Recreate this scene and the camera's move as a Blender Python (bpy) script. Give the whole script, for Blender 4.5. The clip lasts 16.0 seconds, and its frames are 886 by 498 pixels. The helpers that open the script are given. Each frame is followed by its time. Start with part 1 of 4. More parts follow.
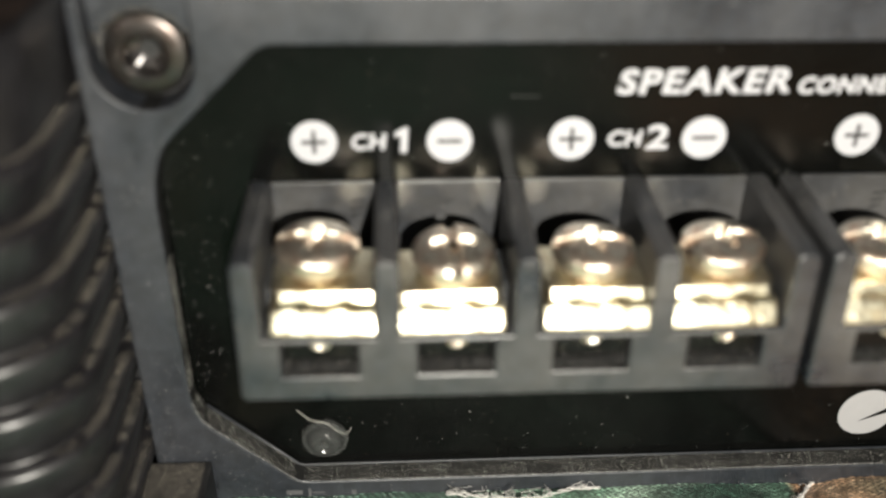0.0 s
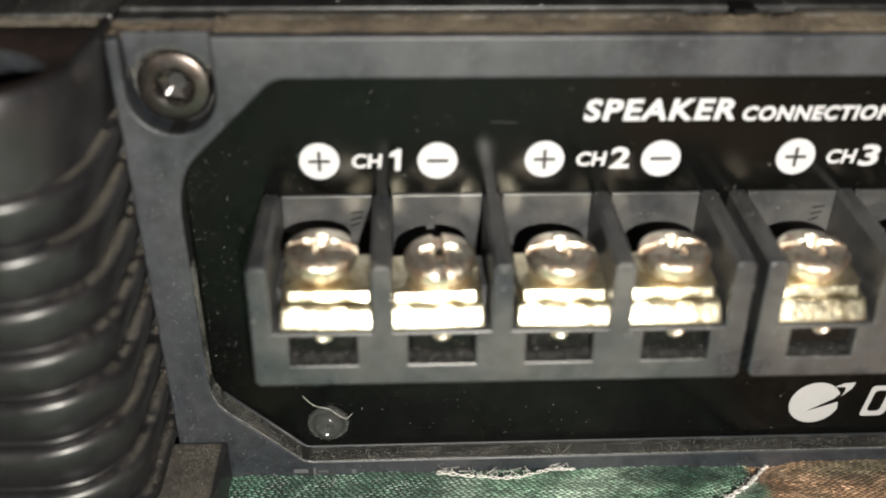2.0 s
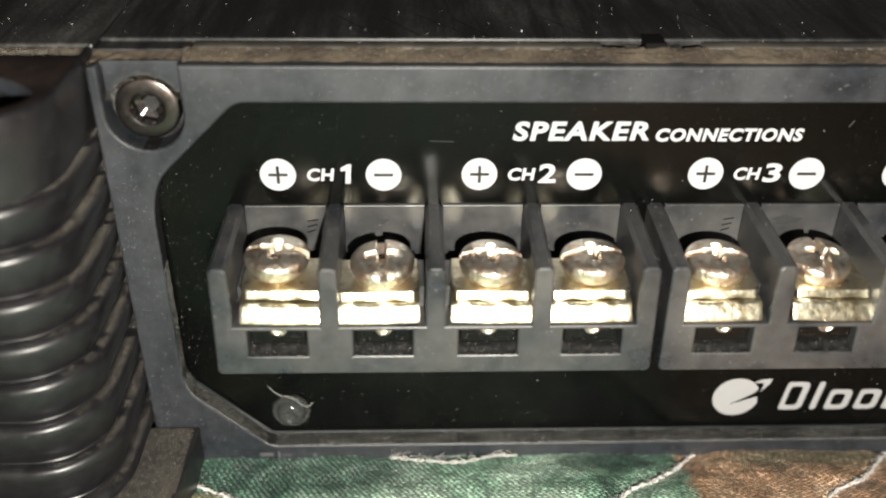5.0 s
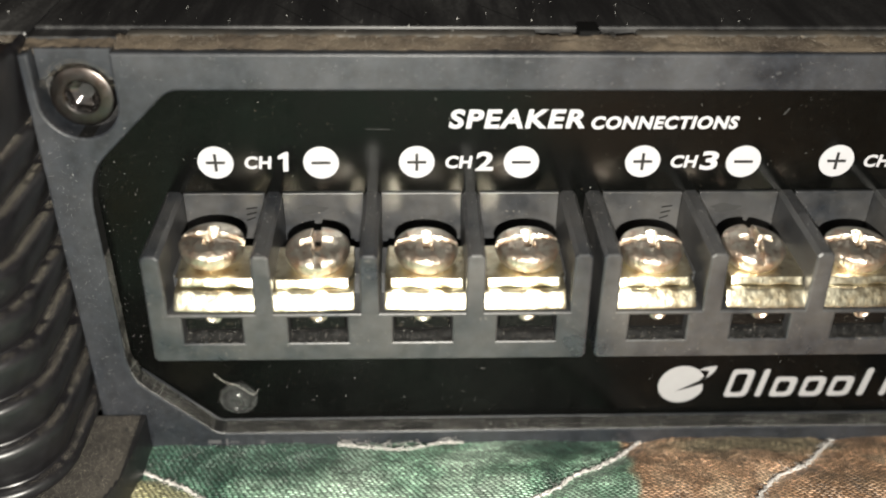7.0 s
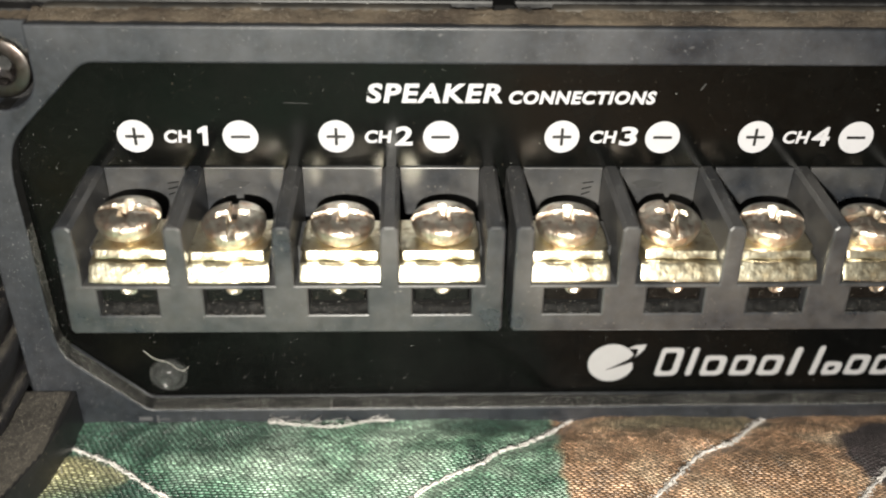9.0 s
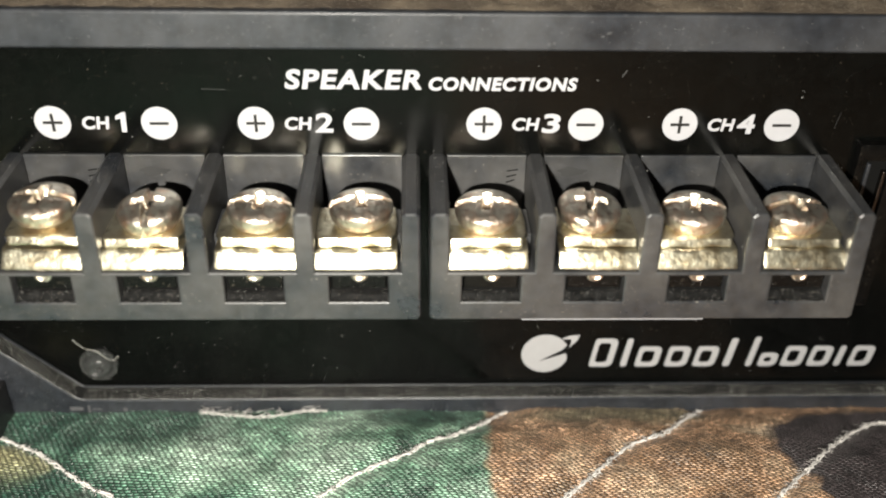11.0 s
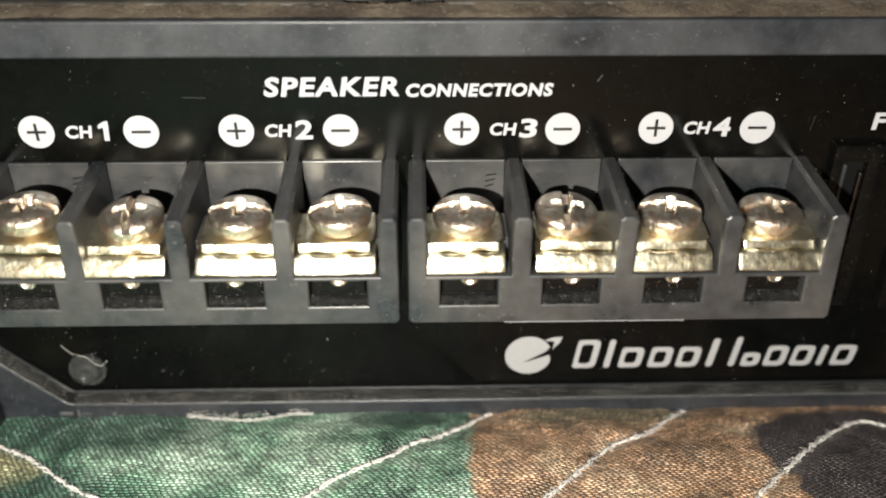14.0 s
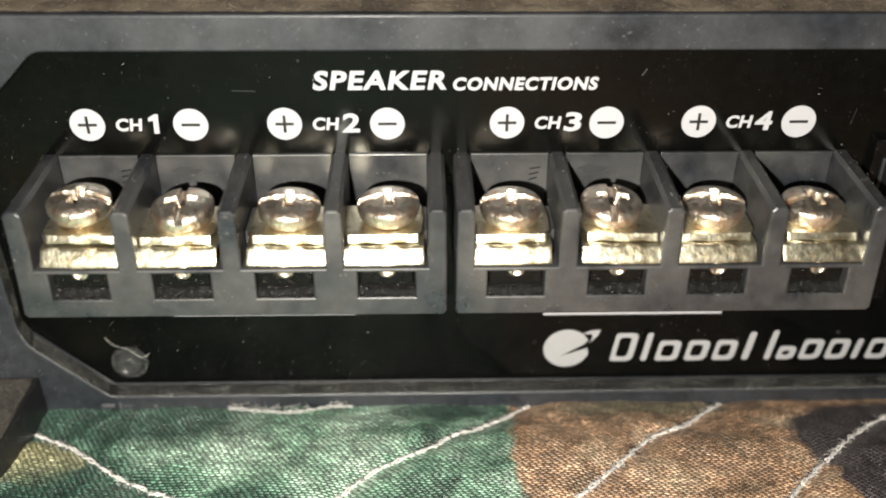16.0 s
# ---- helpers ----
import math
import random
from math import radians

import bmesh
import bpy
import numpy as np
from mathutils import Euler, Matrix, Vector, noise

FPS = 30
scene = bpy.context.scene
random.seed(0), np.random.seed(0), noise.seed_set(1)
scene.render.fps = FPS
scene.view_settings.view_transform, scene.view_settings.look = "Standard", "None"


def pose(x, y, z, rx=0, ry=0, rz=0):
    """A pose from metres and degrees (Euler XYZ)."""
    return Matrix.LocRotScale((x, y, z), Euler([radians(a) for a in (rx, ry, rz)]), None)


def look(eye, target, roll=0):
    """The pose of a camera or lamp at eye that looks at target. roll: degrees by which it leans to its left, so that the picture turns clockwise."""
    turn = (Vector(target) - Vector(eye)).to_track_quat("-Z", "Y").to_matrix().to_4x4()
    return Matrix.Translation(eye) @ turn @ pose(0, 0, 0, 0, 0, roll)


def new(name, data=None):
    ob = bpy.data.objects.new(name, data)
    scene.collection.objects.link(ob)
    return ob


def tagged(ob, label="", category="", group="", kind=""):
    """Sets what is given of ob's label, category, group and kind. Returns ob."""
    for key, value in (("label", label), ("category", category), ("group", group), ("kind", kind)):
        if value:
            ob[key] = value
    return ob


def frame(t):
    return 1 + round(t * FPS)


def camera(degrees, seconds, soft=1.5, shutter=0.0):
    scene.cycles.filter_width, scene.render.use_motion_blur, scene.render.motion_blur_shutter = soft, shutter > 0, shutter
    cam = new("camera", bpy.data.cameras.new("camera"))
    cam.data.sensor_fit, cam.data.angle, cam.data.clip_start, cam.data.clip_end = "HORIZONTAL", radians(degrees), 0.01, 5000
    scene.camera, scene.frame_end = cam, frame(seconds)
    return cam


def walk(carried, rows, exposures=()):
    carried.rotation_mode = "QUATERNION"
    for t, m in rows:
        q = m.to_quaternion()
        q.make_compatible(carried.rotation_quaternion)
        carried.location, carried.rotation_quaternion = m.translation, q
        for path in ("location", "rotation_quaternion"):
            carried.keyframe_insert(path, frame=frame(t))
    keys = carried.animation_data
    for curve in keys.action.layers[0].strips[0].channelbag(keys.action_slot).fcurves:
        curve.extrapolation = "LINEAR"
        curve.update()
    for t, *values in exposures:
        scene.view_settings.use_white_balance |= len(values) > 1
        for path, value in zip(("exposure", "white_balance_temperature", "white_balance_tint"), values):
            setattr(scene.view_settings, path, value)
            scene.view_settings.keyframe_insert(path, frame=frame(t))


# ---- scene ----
cam = camera(50.4, 16.0, soft=2.0)
# close focus, held: the nearer start of the walk falls out of it
cam.data.dof.use_dof = True
cam.data.dof.focus_distance, cam.data.dof.aperture_fstop = 0.108, 15.5
PATH = [
    (0, (0.00682, -0.07282, 0.07583), (0.01174, 0.01171, 0.02263), 0.69),
    (0.5, (0.00742, -0.07556, 0.07781), (0.01195, 0.00899, 0.02461), 0.61),
    (1, (0.00764, -0.07816, 0.07881), (0.01204, 0.00656, 0.02586), 0.60),
    (1.5, (0.00801, -0.08027, 0.08083), (0.01219, 0.00450, 0.02796), 0.66),
    (2, (0.00816, -0.08249, 0.08244), (0.01224, 0.00214, 0.02934), 0.66),
    (2.5, (0.00889, -0.08458, 0.08401), (0.01248, 0.00021, 0.03113), 0.64),
    (3, (0.00930, -0.08712, 0.08499), (0.01248, -0.00248, 0.03184), 0.68),
    (3.5, (0.00961, -0.08951, 0.08653), (0.01291, -0.00471, 0.03362), 0.75),
    (4, (0.01093, -0.09066, 0.08820), (0.01431, -0.00577, 0.03544), 0.84),
    (6.5, (0.02015, -0.09271, 0.08854), (0.02281, -0.00809, 0.03532), 0.68),
    (7, (0.02150, -0.09273, 0.08836), (0.02471, -0.00831, 0.03484), 0.82),
    (7.5, (0.02371, -0.09293, 0.08787), (0.02685, -0.00844, 0.03447), 0.85),
    (8, (0.02616, -0.09299, 0.08816), (0.02938, -0.00858, 0.03462), 0.93),
    (8.5, (0.02799, -0.09387, 0.08667), (0.03132, -0.00954, 0.03302), 0.99),
    (9, (0.03034, -0.09482, 0.08628), (0.03363, -0.01040, 0.03277), 1.05),
    (11.5, (0.04134, -0.09519, 0.08443), (0.04424, -0.01080, 0.03086), 0.98),
    (12, (0.04321, -0.09562, 0.08414), (0.04594, -0.01108, 0.03080), 0.84),
    (12.5, (0.04445, -0.09543, 0.08453), (0.04698, -0.01094, 0.03110), 0.68),
    (13, (0.04429, -0.09514, 0.08514), (0.04669, -0.01069, 0.03163), 0.51),
    (13.5, (0.04352, -0.09527, 0.08536), (0.04580, -0.01085, 0.03182), 0.34),
    (14, (0.04257, -0.09587, 0.08598), (0.04472, -0.01146, 0.03239), 0.23),
    (14.5, (0.04077, -0.09676, 0.08600), (0.04293, -0.01235, 0.03243), 0.18),
    (15, (0.03894, -0.09722, 0.08584), (0.04093, -0.01279, 0.03230), 0.13),
    (15.5, (0.03732, -0.09765, 0.08532), (0.03954, -0.01322, 0.03178), 0.24),
    (16, (0.03741, -0.09761, 0.08529), (0.03956, -0.01288, 0.03222), 0.29),
]
walk(cam, [(t, look(eye, target, roll)) for t, eye, target, roll in PATH],
     exposures=[(0, -0.14), (4, 0.05), (9, 0.02), (12, -0.03), (16, -0.05)])

# ---------------------------------------------------------------- world, light
world = bpy.data.worlds.new("world")
world.use_nodes = True
world.node_tree.nodes["Background"].inputs[0].default_value = (1.0, 0.88, 0.78, 1)
world.node_tree.nodes["Background"].inputs[1].default_value = 0.03
scene.world = world

# the phone's own lamp, just under the lens
lamp_data = bpy.data.lights.new("phone_lamp", "AREA")
lamp_data.shape, lamp_data.size = "DISK", 0.005
lamp_data.energy, lamp_data.color = 0.52, (1.0, 0.955, 0.85)
lamp = new("phone_lamp", lamp_data)
lamp.matrix_world = look((0.0220, -0.130, 0.0840), (0.026, -0.008, 0.028))

# ---------------------------------------------------------------- materials


def material(name):
    m = bpy.data.materials.new(name)
    m.use_nodes = True
    nt = m.node_tree
    return m, nt, nt.nodes["Principled BSDF"]


def node(nt, kind, inputs=None, **props):
    n = nt.nodes.new(kind)
    for k, v in props.items():
        setattr(n, k, v)
    for k, v in (inputs or {}).items():
        if isinstance(v, bpy.types.NodeSocket):
            nt.links.new(v, n.inputs[k])
        else:
            n.inputs[k].default_value = v
    return n


def coords(nt):
    return nt.nodes.new("ShaderNodeTexCoord").outputs["Object"]


def noise_tex(nt, co, scale, detail=4, rough=0.55):
    return node(nt, "ShaderNodeTexNoise", {"Vector": co, "Scale": scale, "Detail": detail, "Roughness": rough})


def ramp(nt, fac, stops):
    r = nt.nodes.new("ShaderNodeValToRGB")
    nt.links.new(fac, r.inputs[0])
    els = r.color_ramp.elements
    while len(els) < len(stops):
        els.new(0.5)
    for e, (p, c) in zip(els, stops):
        e.position, e.color = p, (c if len(c) == 4 else (*c, 1))
    return r.outputs[0]


def grey(v):
    return (v, v, v, 1)


def mix(nt, fac, a, b):
    n = nt.nodes.new("ShaderNodeMix")
    n.data_type = "RGBA"
    for sock, v in ((n.inputs[0], fac), (n.inputs[6], a), (n.inputs[7], b)):
        if isinstance(v, bpy.types.NodeSocket):
            nt.links.new(v, sock)
        else:
            sock.default_value = v
    return n.outputs[2]


def calc(nt, op, a, b=0.0, c=0.0):
    n = nt.nodes.new("ShaderNodeMath")
    n.operation = op
    for sock, v in zip(n.inputs, (a, b, c)):
        if isinstance(v, bpy.types.NodeSocket):
            nt.links.new(v, sock)
        else:
            sock.default_value = v
    return n.outputs[0]


def plastic(name, colour, rough, dust=0.3, grain=0.00003, dust_colour=(0.30, 0.25, 0.19, 1), spec=0.5, film=0.25):
    """Moulded plastic with fine grain, smudges and clinging specks of dust."""
    m, nt, b = material(name)
    co = coords(nt)
    big = noise_tex(nt, co, 110, 5).outputs[0]
    speck = noise_tex(nt, co, 2600, 2, 0.5).outputs[0]
    place = noise_tex(nt, co, 260, 4).outputs[0]
    fleck = calc(nt, "MULTIPLY", ramp(nt, speck, [(0.66, grey(0)), (0.75, grey(1))]), ramp(nt, place, [(0.42, grey(0.1)), (0.65, grey(1))]))
    haze = calc(nt, "MULTIPLY", ramp(nt, big, [(0.35, grey(0)), (0.75, grey(1))]), film * dust)
    cover = calc(nt, "MAXIMUM", calc(nt, "MULTIPLY", fleck, min(1.0, dust)), haze)
    fade = node(nt, "ShaderNodeMapRange", {0: noise_tex(nt, co, 750, 6, 0.7).outputs[0], 1: 0.3, 2: 0.7, 3: 0.55, 4: 1.5}).outputs[0]
    body = node(nt, "ShaderNodeHueSaturation", {"Color": (*colour, 1), "Value": fade}).outputs[0]
    nt.links.new(mix(nt, cover, body, dust_colour), b.inputs["Base Color"])
    vary = node(nt, "ShaderNodeMapRange", {0: big, 1: 0.3, 2: 0.7, 3: rough - 0.07, 4: rough + 0.12}).outputs[0]
    nt.links.new(mix(nt, cover, vary, grey(0.9)), b.inputs["Roughness"])
    b.inputs["Specular IOR Level"].default_value = spec
    fine = noise_tex(nt, co, 1900, 3).outputs[0]
    bump = node(nt, "ShaderNodeBump", {"Height": fine, "Strength": 0.35, "Distance": grain})
    nt.links.new(bump.outputs[0], b.inputs["Normal"])
    return m


def metal(name, colour, rough, stain_and_reflection=(0.5, 0.36, 0.16), amount=0.35, relief=0.25, dent=0.0):
    m, nt, b = material(name)
    co = coords(nt)
    n1 = noise_tex(nt, co, 620, 5).outputs[0]
    n2 = noise_tex(nt, co, 1500, 4).outputs[0]
    f = calc(nt, "MULTIPLY", ramp(nt, n1, [(0.42, grey(0)), (0.72, grey(1))]), amount)
    n3 = noise_tex(nt, co, 950, 5, 0.6).outputs[0]
    dirt = calc(nt, "MULTIPLY", ramp(nt, n3, [(0.56, grey(0)), (0.70, grey(1))]), amount * 0.8)
    tone = mix(nt, f, (*colour, 1), (*stain_and_reflection, 1))
    nt.links.new(mix(nt, dirt, tone, (*[c * 0.5 for c in stain_and_reflection], 1)), b.inputs["Base Color"])
    b.inputs["Metallic"].default_value = 1
    nt.links.new(node(nt, "ShaderNodeMapRange", {0: n2, 1: 0.3, 2: 0.7, 3: rough * 0.9, 4: rough * 1.15}).outputs[0], b.inputs["Roughness"])
    bump = node(nt, "ShaderNodeBump", {"Height": n2, "Strength": relief, "Distance": 0.00004})
    if dent:
        worn = noise_tex(nt, co, 1300, 3, 0.5).outputs[0]
        bump = node(nt, "ShaderNodeBump", {"Height": worn, "Strength": 1.0, "Distance": dent, "Normal": bump.outputs[0]})
        b.inputs["Coat Weight"].default_value, b.inputs["Coat Roughness"].default_value = 1.0, 0.14
        nt.links.new(bump.outputs[0], b.inputs["Coat Normal"])
    nt.links.new(bump.outputs[0], b.inputs["Normal"])
    return m


def plain(name, colour, rough=0.6, spec=0.5, wear=0.0):
    m, nt, b = material(name)
    n1 = noise_tex(nt, coords(nt), 900, 4).outputs[0]
    f = ramp(nt, n1, [(0.3, grey(0)), (0.75, grey(1))])
    nt.links.new(mix(nt, calc(nt, "MULTIPLY", f, wear), (*colour, 1), (*[c * 0.55 for c in colour], 1)), b.inputs["Base Color"])
    b.inputs["Roughness"].default_value = rough
    b.inputs["Specular IOR Level"].default_value = spec
    return m


def streaked(name, colour, film_colour, rough):
    """Lacquer under a thin film of dust that was wiped in slanting streaks."""
    m, nt, b = material(name)
    co = coords(nt)
    turn = node(nt, "ShaderNodeMapping", {"Vector": co, "Rotation": (0, 0, 0.75), "Scale": (1, 0.10, 1)}).outputs[0]
    wipe = noise_tex(nt, turn, 260, 6, 0.7).outputs[0]
    patch = noise_tex(nt, co, 34, 4).outputs[0]
    fine = noise_tex(nt, co, 2400, 3).outputs[0]
    cover = calc(nt, "MULTIPLY", ramp(nt, wipe, [(0.42, grey(0.05)), (0.68, grey(1))]), ramp(nt, patch, [(0.35, grey(0.1)), (0.65, grey(0.9))]))
    cover = calc(nt, "MULTIPLY", cover, node(nt, "ShaderNodeMapRange", {0: fine, 1: 0.35, 2: 0.65, 3: 0.5, 4: 1.1}).outputs[0])
    nt.links.new(mix(nt, cover, (*colour, 1), (*film_colour, 1)), b.inputs["Base Color"])
    nt.links.new(mix(nt, cover, grey(rough), grey(0.75)), b.inputs["Roughness"])
    bump = node(nt, "ShaderNodeBump", {"Height": wipe, "Strength": 0.3, "Distance": 0.00006})
    nt.links.new(bump.outputs[0], b.inputs["Normal"])
    return m


BEZEL = plastic("bezel_plastic", (0.017, 0.0195, 0.0245), 0.38, dust=0.7, film=0.13, spec=0.55, dust_colour=(0.23, 0.225, 0.23, 1))
GLOSS = plastic("panel_gloss", (0.0016, 0.0018, 0.0017), 0.19, dust=0.12, grain=0.000003, film=0.015, spec=0.20)
BLOCK = plastic("terminal_plastic", (0.018, 0.0205, 0.025), 0.31, dust=1.0, film=0.26, spec=0.7, dust_colour=(0.22, 0.20, 0.175, 1))
FIN = plastic("heat_sink_paint", (0.0095, 0.009, 0.0105), 0.36, dust=0.2, film=0.05, spec=0.62, dust_colour=(0.22, 0.20, 0.18, 1))
FOOT = plastic("foot_paint", (0.009, 0.009, 0.010), 0.42, dust=0.3, film=0.05)
GRIT = plastic("grey_brown_grit", (0.013, 0.012, 0.011), 0.8, dust=1.0, film=0.22, grain=0.0002, dust_colour=(0.24, 0.21, 0.17, 1))
TOP = streaked("top_cover_paint", (0.010, 0.010, 0.011), (0.11, 0.108, 0.105), 0.34)
LEDGE = plastic("dusty_groove", (0.035, 0.025, 0.018), 0.8, dust=1.0, film=0.8, grain=0.00025, dust_colour=(0.19, 0.15, 0.105, 1))
RUST = plastic("brown_top", (0.011, 0.008, 0.0075), 0.40, dust=0.5, film=0.25, dust_colour=(0.16, 0.09, 0.06, 1))
LIP = plastic("cover_lip_plastic", (0.045, 0.045, 0.044), 0.42, dust=0.9, film=0.4)
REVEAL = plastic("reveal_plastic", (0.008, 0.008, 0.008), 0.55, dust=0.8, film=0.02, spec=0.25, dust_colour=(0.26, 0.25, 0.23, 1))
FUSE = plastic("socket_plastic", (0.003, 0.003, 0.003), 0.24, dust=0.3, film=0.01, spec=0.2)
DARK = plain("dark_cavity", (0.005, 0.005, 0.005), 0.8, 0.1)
WHITE = plain("white_print", (0.45, 0.45, 0.475), 0.5, wear=0.12)
SILVER = plain("silver_print", (0.36, 0.36, 0.37), 0.42, wear=0.10)
BLACKINK = plain("black_print", (0.012, 0.012, 0.012), 0.4)
# pinkish patches on the screws paint warm reflections as well as copper stain
SCREW = metal("plated_screw", (0.95, 0.89, 0.77), 0.37, stain_and_reflection=(0.86, 0.59, 0.43), amount=1.0, relief=0.9, dent=0.00024)
PLATE = metal("plated_clamp", (0.84, 0.79, 0.61), 0.34, stain_and_reflection=(0.60, 0.48, 0.29), amount=0.9, relief=0.6, dent=0.00008)
STEEL = metal("dull_steel", (0.095, 0.090, 0.088), 0.34, stain_and_reflection=(0.10, 0.06, 0.04), amount=0.5, relief=0.08)
SOCKET = metal("bright_socket", (0.17, 0.165, 0.17), 0.22, stain_and_reflection=(0.4, 0.3, 0.2), amount=0.3)
THREAD = plain("white_thread", (0.74, 0.71, 0.68), 0.85, 0.2, wear=0.3)
FIBRE = plain("pale_fibre", (0.75, 0.73, 0.66), 0.7, 0.3)
DUST = plain("dust_flecks", (0.35, 0.315, 0.26), 0.9, 0.2, wear=0.5)
LINT = plain("lint_specks", (0.60, 0.60, 0.57), 0.8, 0.3, wear=0.2)
WORN = plain("worn_plastic", (0.09, 0.09, 0.095), 0.6, wear=0.5)
SCUFF = plain("scuffed_plastic", (0.03, 0.03, 0.03), 0.6, wear=0.4)
WOOD = plain("table_wood", (0.22, 0.13, 0.07), 0.5, wear=0.6)

CLEAR, _nt, _b = material("clear_plastic")
_b.inputs["Base Color"].default_value = (0.62, 0.64, 0.63, 1)
_b.inputs["Roughness"].default_value = 0.10
_b.inputs["Transmission Weight"].default_value = 0.94
_bump = node(_nt, "ShaderNodeBump", {"Height": noise_tex(_nt, coords(_nt), 1400, 4).outputs[0], "Strength": 0.8, "Distance": 0.00012})
_nt.links.new(_bump.outputs[0], _b.inputs["Normal"])
_b.inputs["IOR"].default_value = 1.49


def fabric_material():
    """Printed camouflage satin: green, brown, near-black and olive fields on a fine weave. Fold shade is painted into
    its greens.
    """
    m, nt, b = material("camouflage_satin")
    co = coords(nt)
    warp = noise_tex(nt, co, 160, 4)
    off = node(nt, "ShaderNodeVectorMath", {0: warp.outputs["Color"], 1: (0.5, 0.5, 0.5)}, operation="SUBTRACT").outputs[0]
    off = node(nt, "ShaderNodeVectorMath", {0: off, "Scale": 0.006}, operation="SCALE").outputs[0]
    p = node(nt, "ShaderNodeVectorMath", {0: co, 1: off}, operation="ADD").outputs[0]
    xyz = node(nt, "ShaderNodeSeparateXYZ", {0: p})

    def blob(cx, cy, rx, ry, soft=0.12):
        dx = calc(nt, "DIVIDE", calc(nt, "SUBTRACT", xyz.outputs[0], cx / 1000), rx / 1000)
        dy = calc(nt, "DIVIDE", calc(nt, "SUBTRACT", xyz.outputs[1], cy / 1000), ry / 1000)
        r = calc(nt, "ADD", calc(nt, "POWER", calc(nt, "ABSOLUTE", dx), 2.0), calc(nt, "POWER", calc(nt, "ABSOLUTE", dy), 2.0))
        return node(nt, "ShaderNodeMapRange", {0: r, 1: 1 - soft, 2: 1 + soft, 3: 1.0, 4: 0.0}).outputs[0]

    # dark folds and their pale crests are painted into the green's ramp
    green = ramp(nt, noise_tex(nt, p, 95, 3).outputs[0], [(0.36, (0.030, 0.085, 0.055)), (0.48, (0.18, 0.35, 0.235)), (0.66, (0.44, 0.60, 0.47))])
    brown = ramp(nt, noise_tex(nt, p, 80, 3).outputs[0], [(0.34, (0.17, 0.115, 0.066)), (0.50, (0.48, 0.275, 0.148)), (0.68, (0.74, 0.56, 0.37))])
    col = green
    east = node(nt, "ShaderNodeMapRange", {0: xyz.outputs[0], 1: 0.0474, 2: 0.0486, 3: 0.0, 4: 1.0}).outputs[0]
    col = mix(nt, east, col, brown)
    col = mix(nt, blob(66, -4, 11, 2.6, 0.6), col, mix(nt, east, col, (0.27, 0.22, 0.13, 1)))
    for cx, cy, rx, ry in ((97, -14, 15, 10.5), (90, -24, 6, 10), (150, -40, 26, 18), (20, -70, 30, 14)):
        col = mix(nt, blob(cx, cy, rx, ry), col, (0.056, 0.043, 0.045, 1))
    for cx, cy, rx, ry in ((-11.5, -13.0, 6.5, 4.0), (-50, -60, 24, 16)):
        col = mix(nt, blob(cx, cy, rx, ry), col, (0.42, 0.39, 0.20, 1))
    # dark green print, deepened at the left by painted fold shade
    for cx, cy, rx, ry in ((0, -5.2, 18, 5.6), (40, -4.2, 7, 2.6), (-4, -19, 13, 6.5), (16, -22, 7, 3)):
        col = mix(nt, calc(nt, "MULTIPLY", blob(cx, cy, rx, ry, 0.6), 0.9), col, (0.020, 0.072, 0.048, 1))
    # weave: short warp floats in staggered rows, thread sheen and gap shade in the colour
    small = noise_tex(nt, co, 520, 4, 0.65)
    off2 = node(nt, "ShaderNodeVectorMath", {0: small.outputs["Color"], "Scale": 0.0006}, operation="SCALE").outputs[0]
    q = node(nt, "ShaderNodeVectorMath", {0: co, 1: off2}, operation="ADD").outputs[0]
    q = node(nt, "ShaderNodeMapping", {"Vector": q, "Rotation": (0, 0, 0.16)}).outputs[0]
    qs = node(nt, "ShaderNodeSeparateXYZ", {0: q})
    v = calc(nt, "DIVIDE", qs.outputs[1], 0.00037)
    row = calc(nt, "FLOOR", v)
    u = calc(nt, "ADD", calc(nt, "DIVIDE", qs.outputs[0], 0.00080), calc(nt, "ADD", calc(nt, "MULTIPLY", row, 0.42), calc(nt, "MULTIPLY", node(nt, "ShaderNodeTexWhiteNoise", {"W": row}, noise_dimensions="1D").outputs[0], 0.22)))
    fu = calc(nt, "SUBTRACT", calc(nt, "FRACT", u), 0.5)
    fv = calc(nt, "SUBTRACT", calc(nt, "FRACT", v), 0.5)
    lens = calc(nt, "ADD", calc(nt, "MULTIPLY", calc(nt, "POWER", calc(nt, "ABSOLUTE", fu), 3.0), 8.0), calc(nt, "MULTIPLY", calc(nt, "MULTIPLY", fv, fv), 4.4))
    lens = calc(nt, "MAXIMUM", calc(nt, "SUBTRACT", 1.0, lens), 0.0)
    cell = node(nt, "ShaderNodeCombineXYZ", {0: calc(nt, "FLOOR", u), 1: row})
    chance = node(nt, "ShaderNodeTexWhiteNoise", {"Vector": cell.outputs[0]}, noise_dimensions="2D").outputs[0]
    lift = node(nt, "ShaderNodeMapRange", {0: chance, 1: 0.0, 2: 1.0, 3: 0.35, 4: 1.5}).outputs[0]
    pick = node(nt, "ShaderNodeTexWhiteNoise", {"W": row}, noise_dimensions="1D").outputs[0]
    lift = calc(nt, "MULTIPLY", lift, node(nt, "ShaderNodeMapRange", {0: pick, 1: 0.0, 2: 1.0, 3: 0.75, 4: 1.2}).outputs[0])
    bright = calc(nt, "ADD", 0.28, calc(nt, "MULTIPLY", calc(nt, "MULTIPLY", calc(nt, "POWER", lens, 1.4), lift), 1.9))
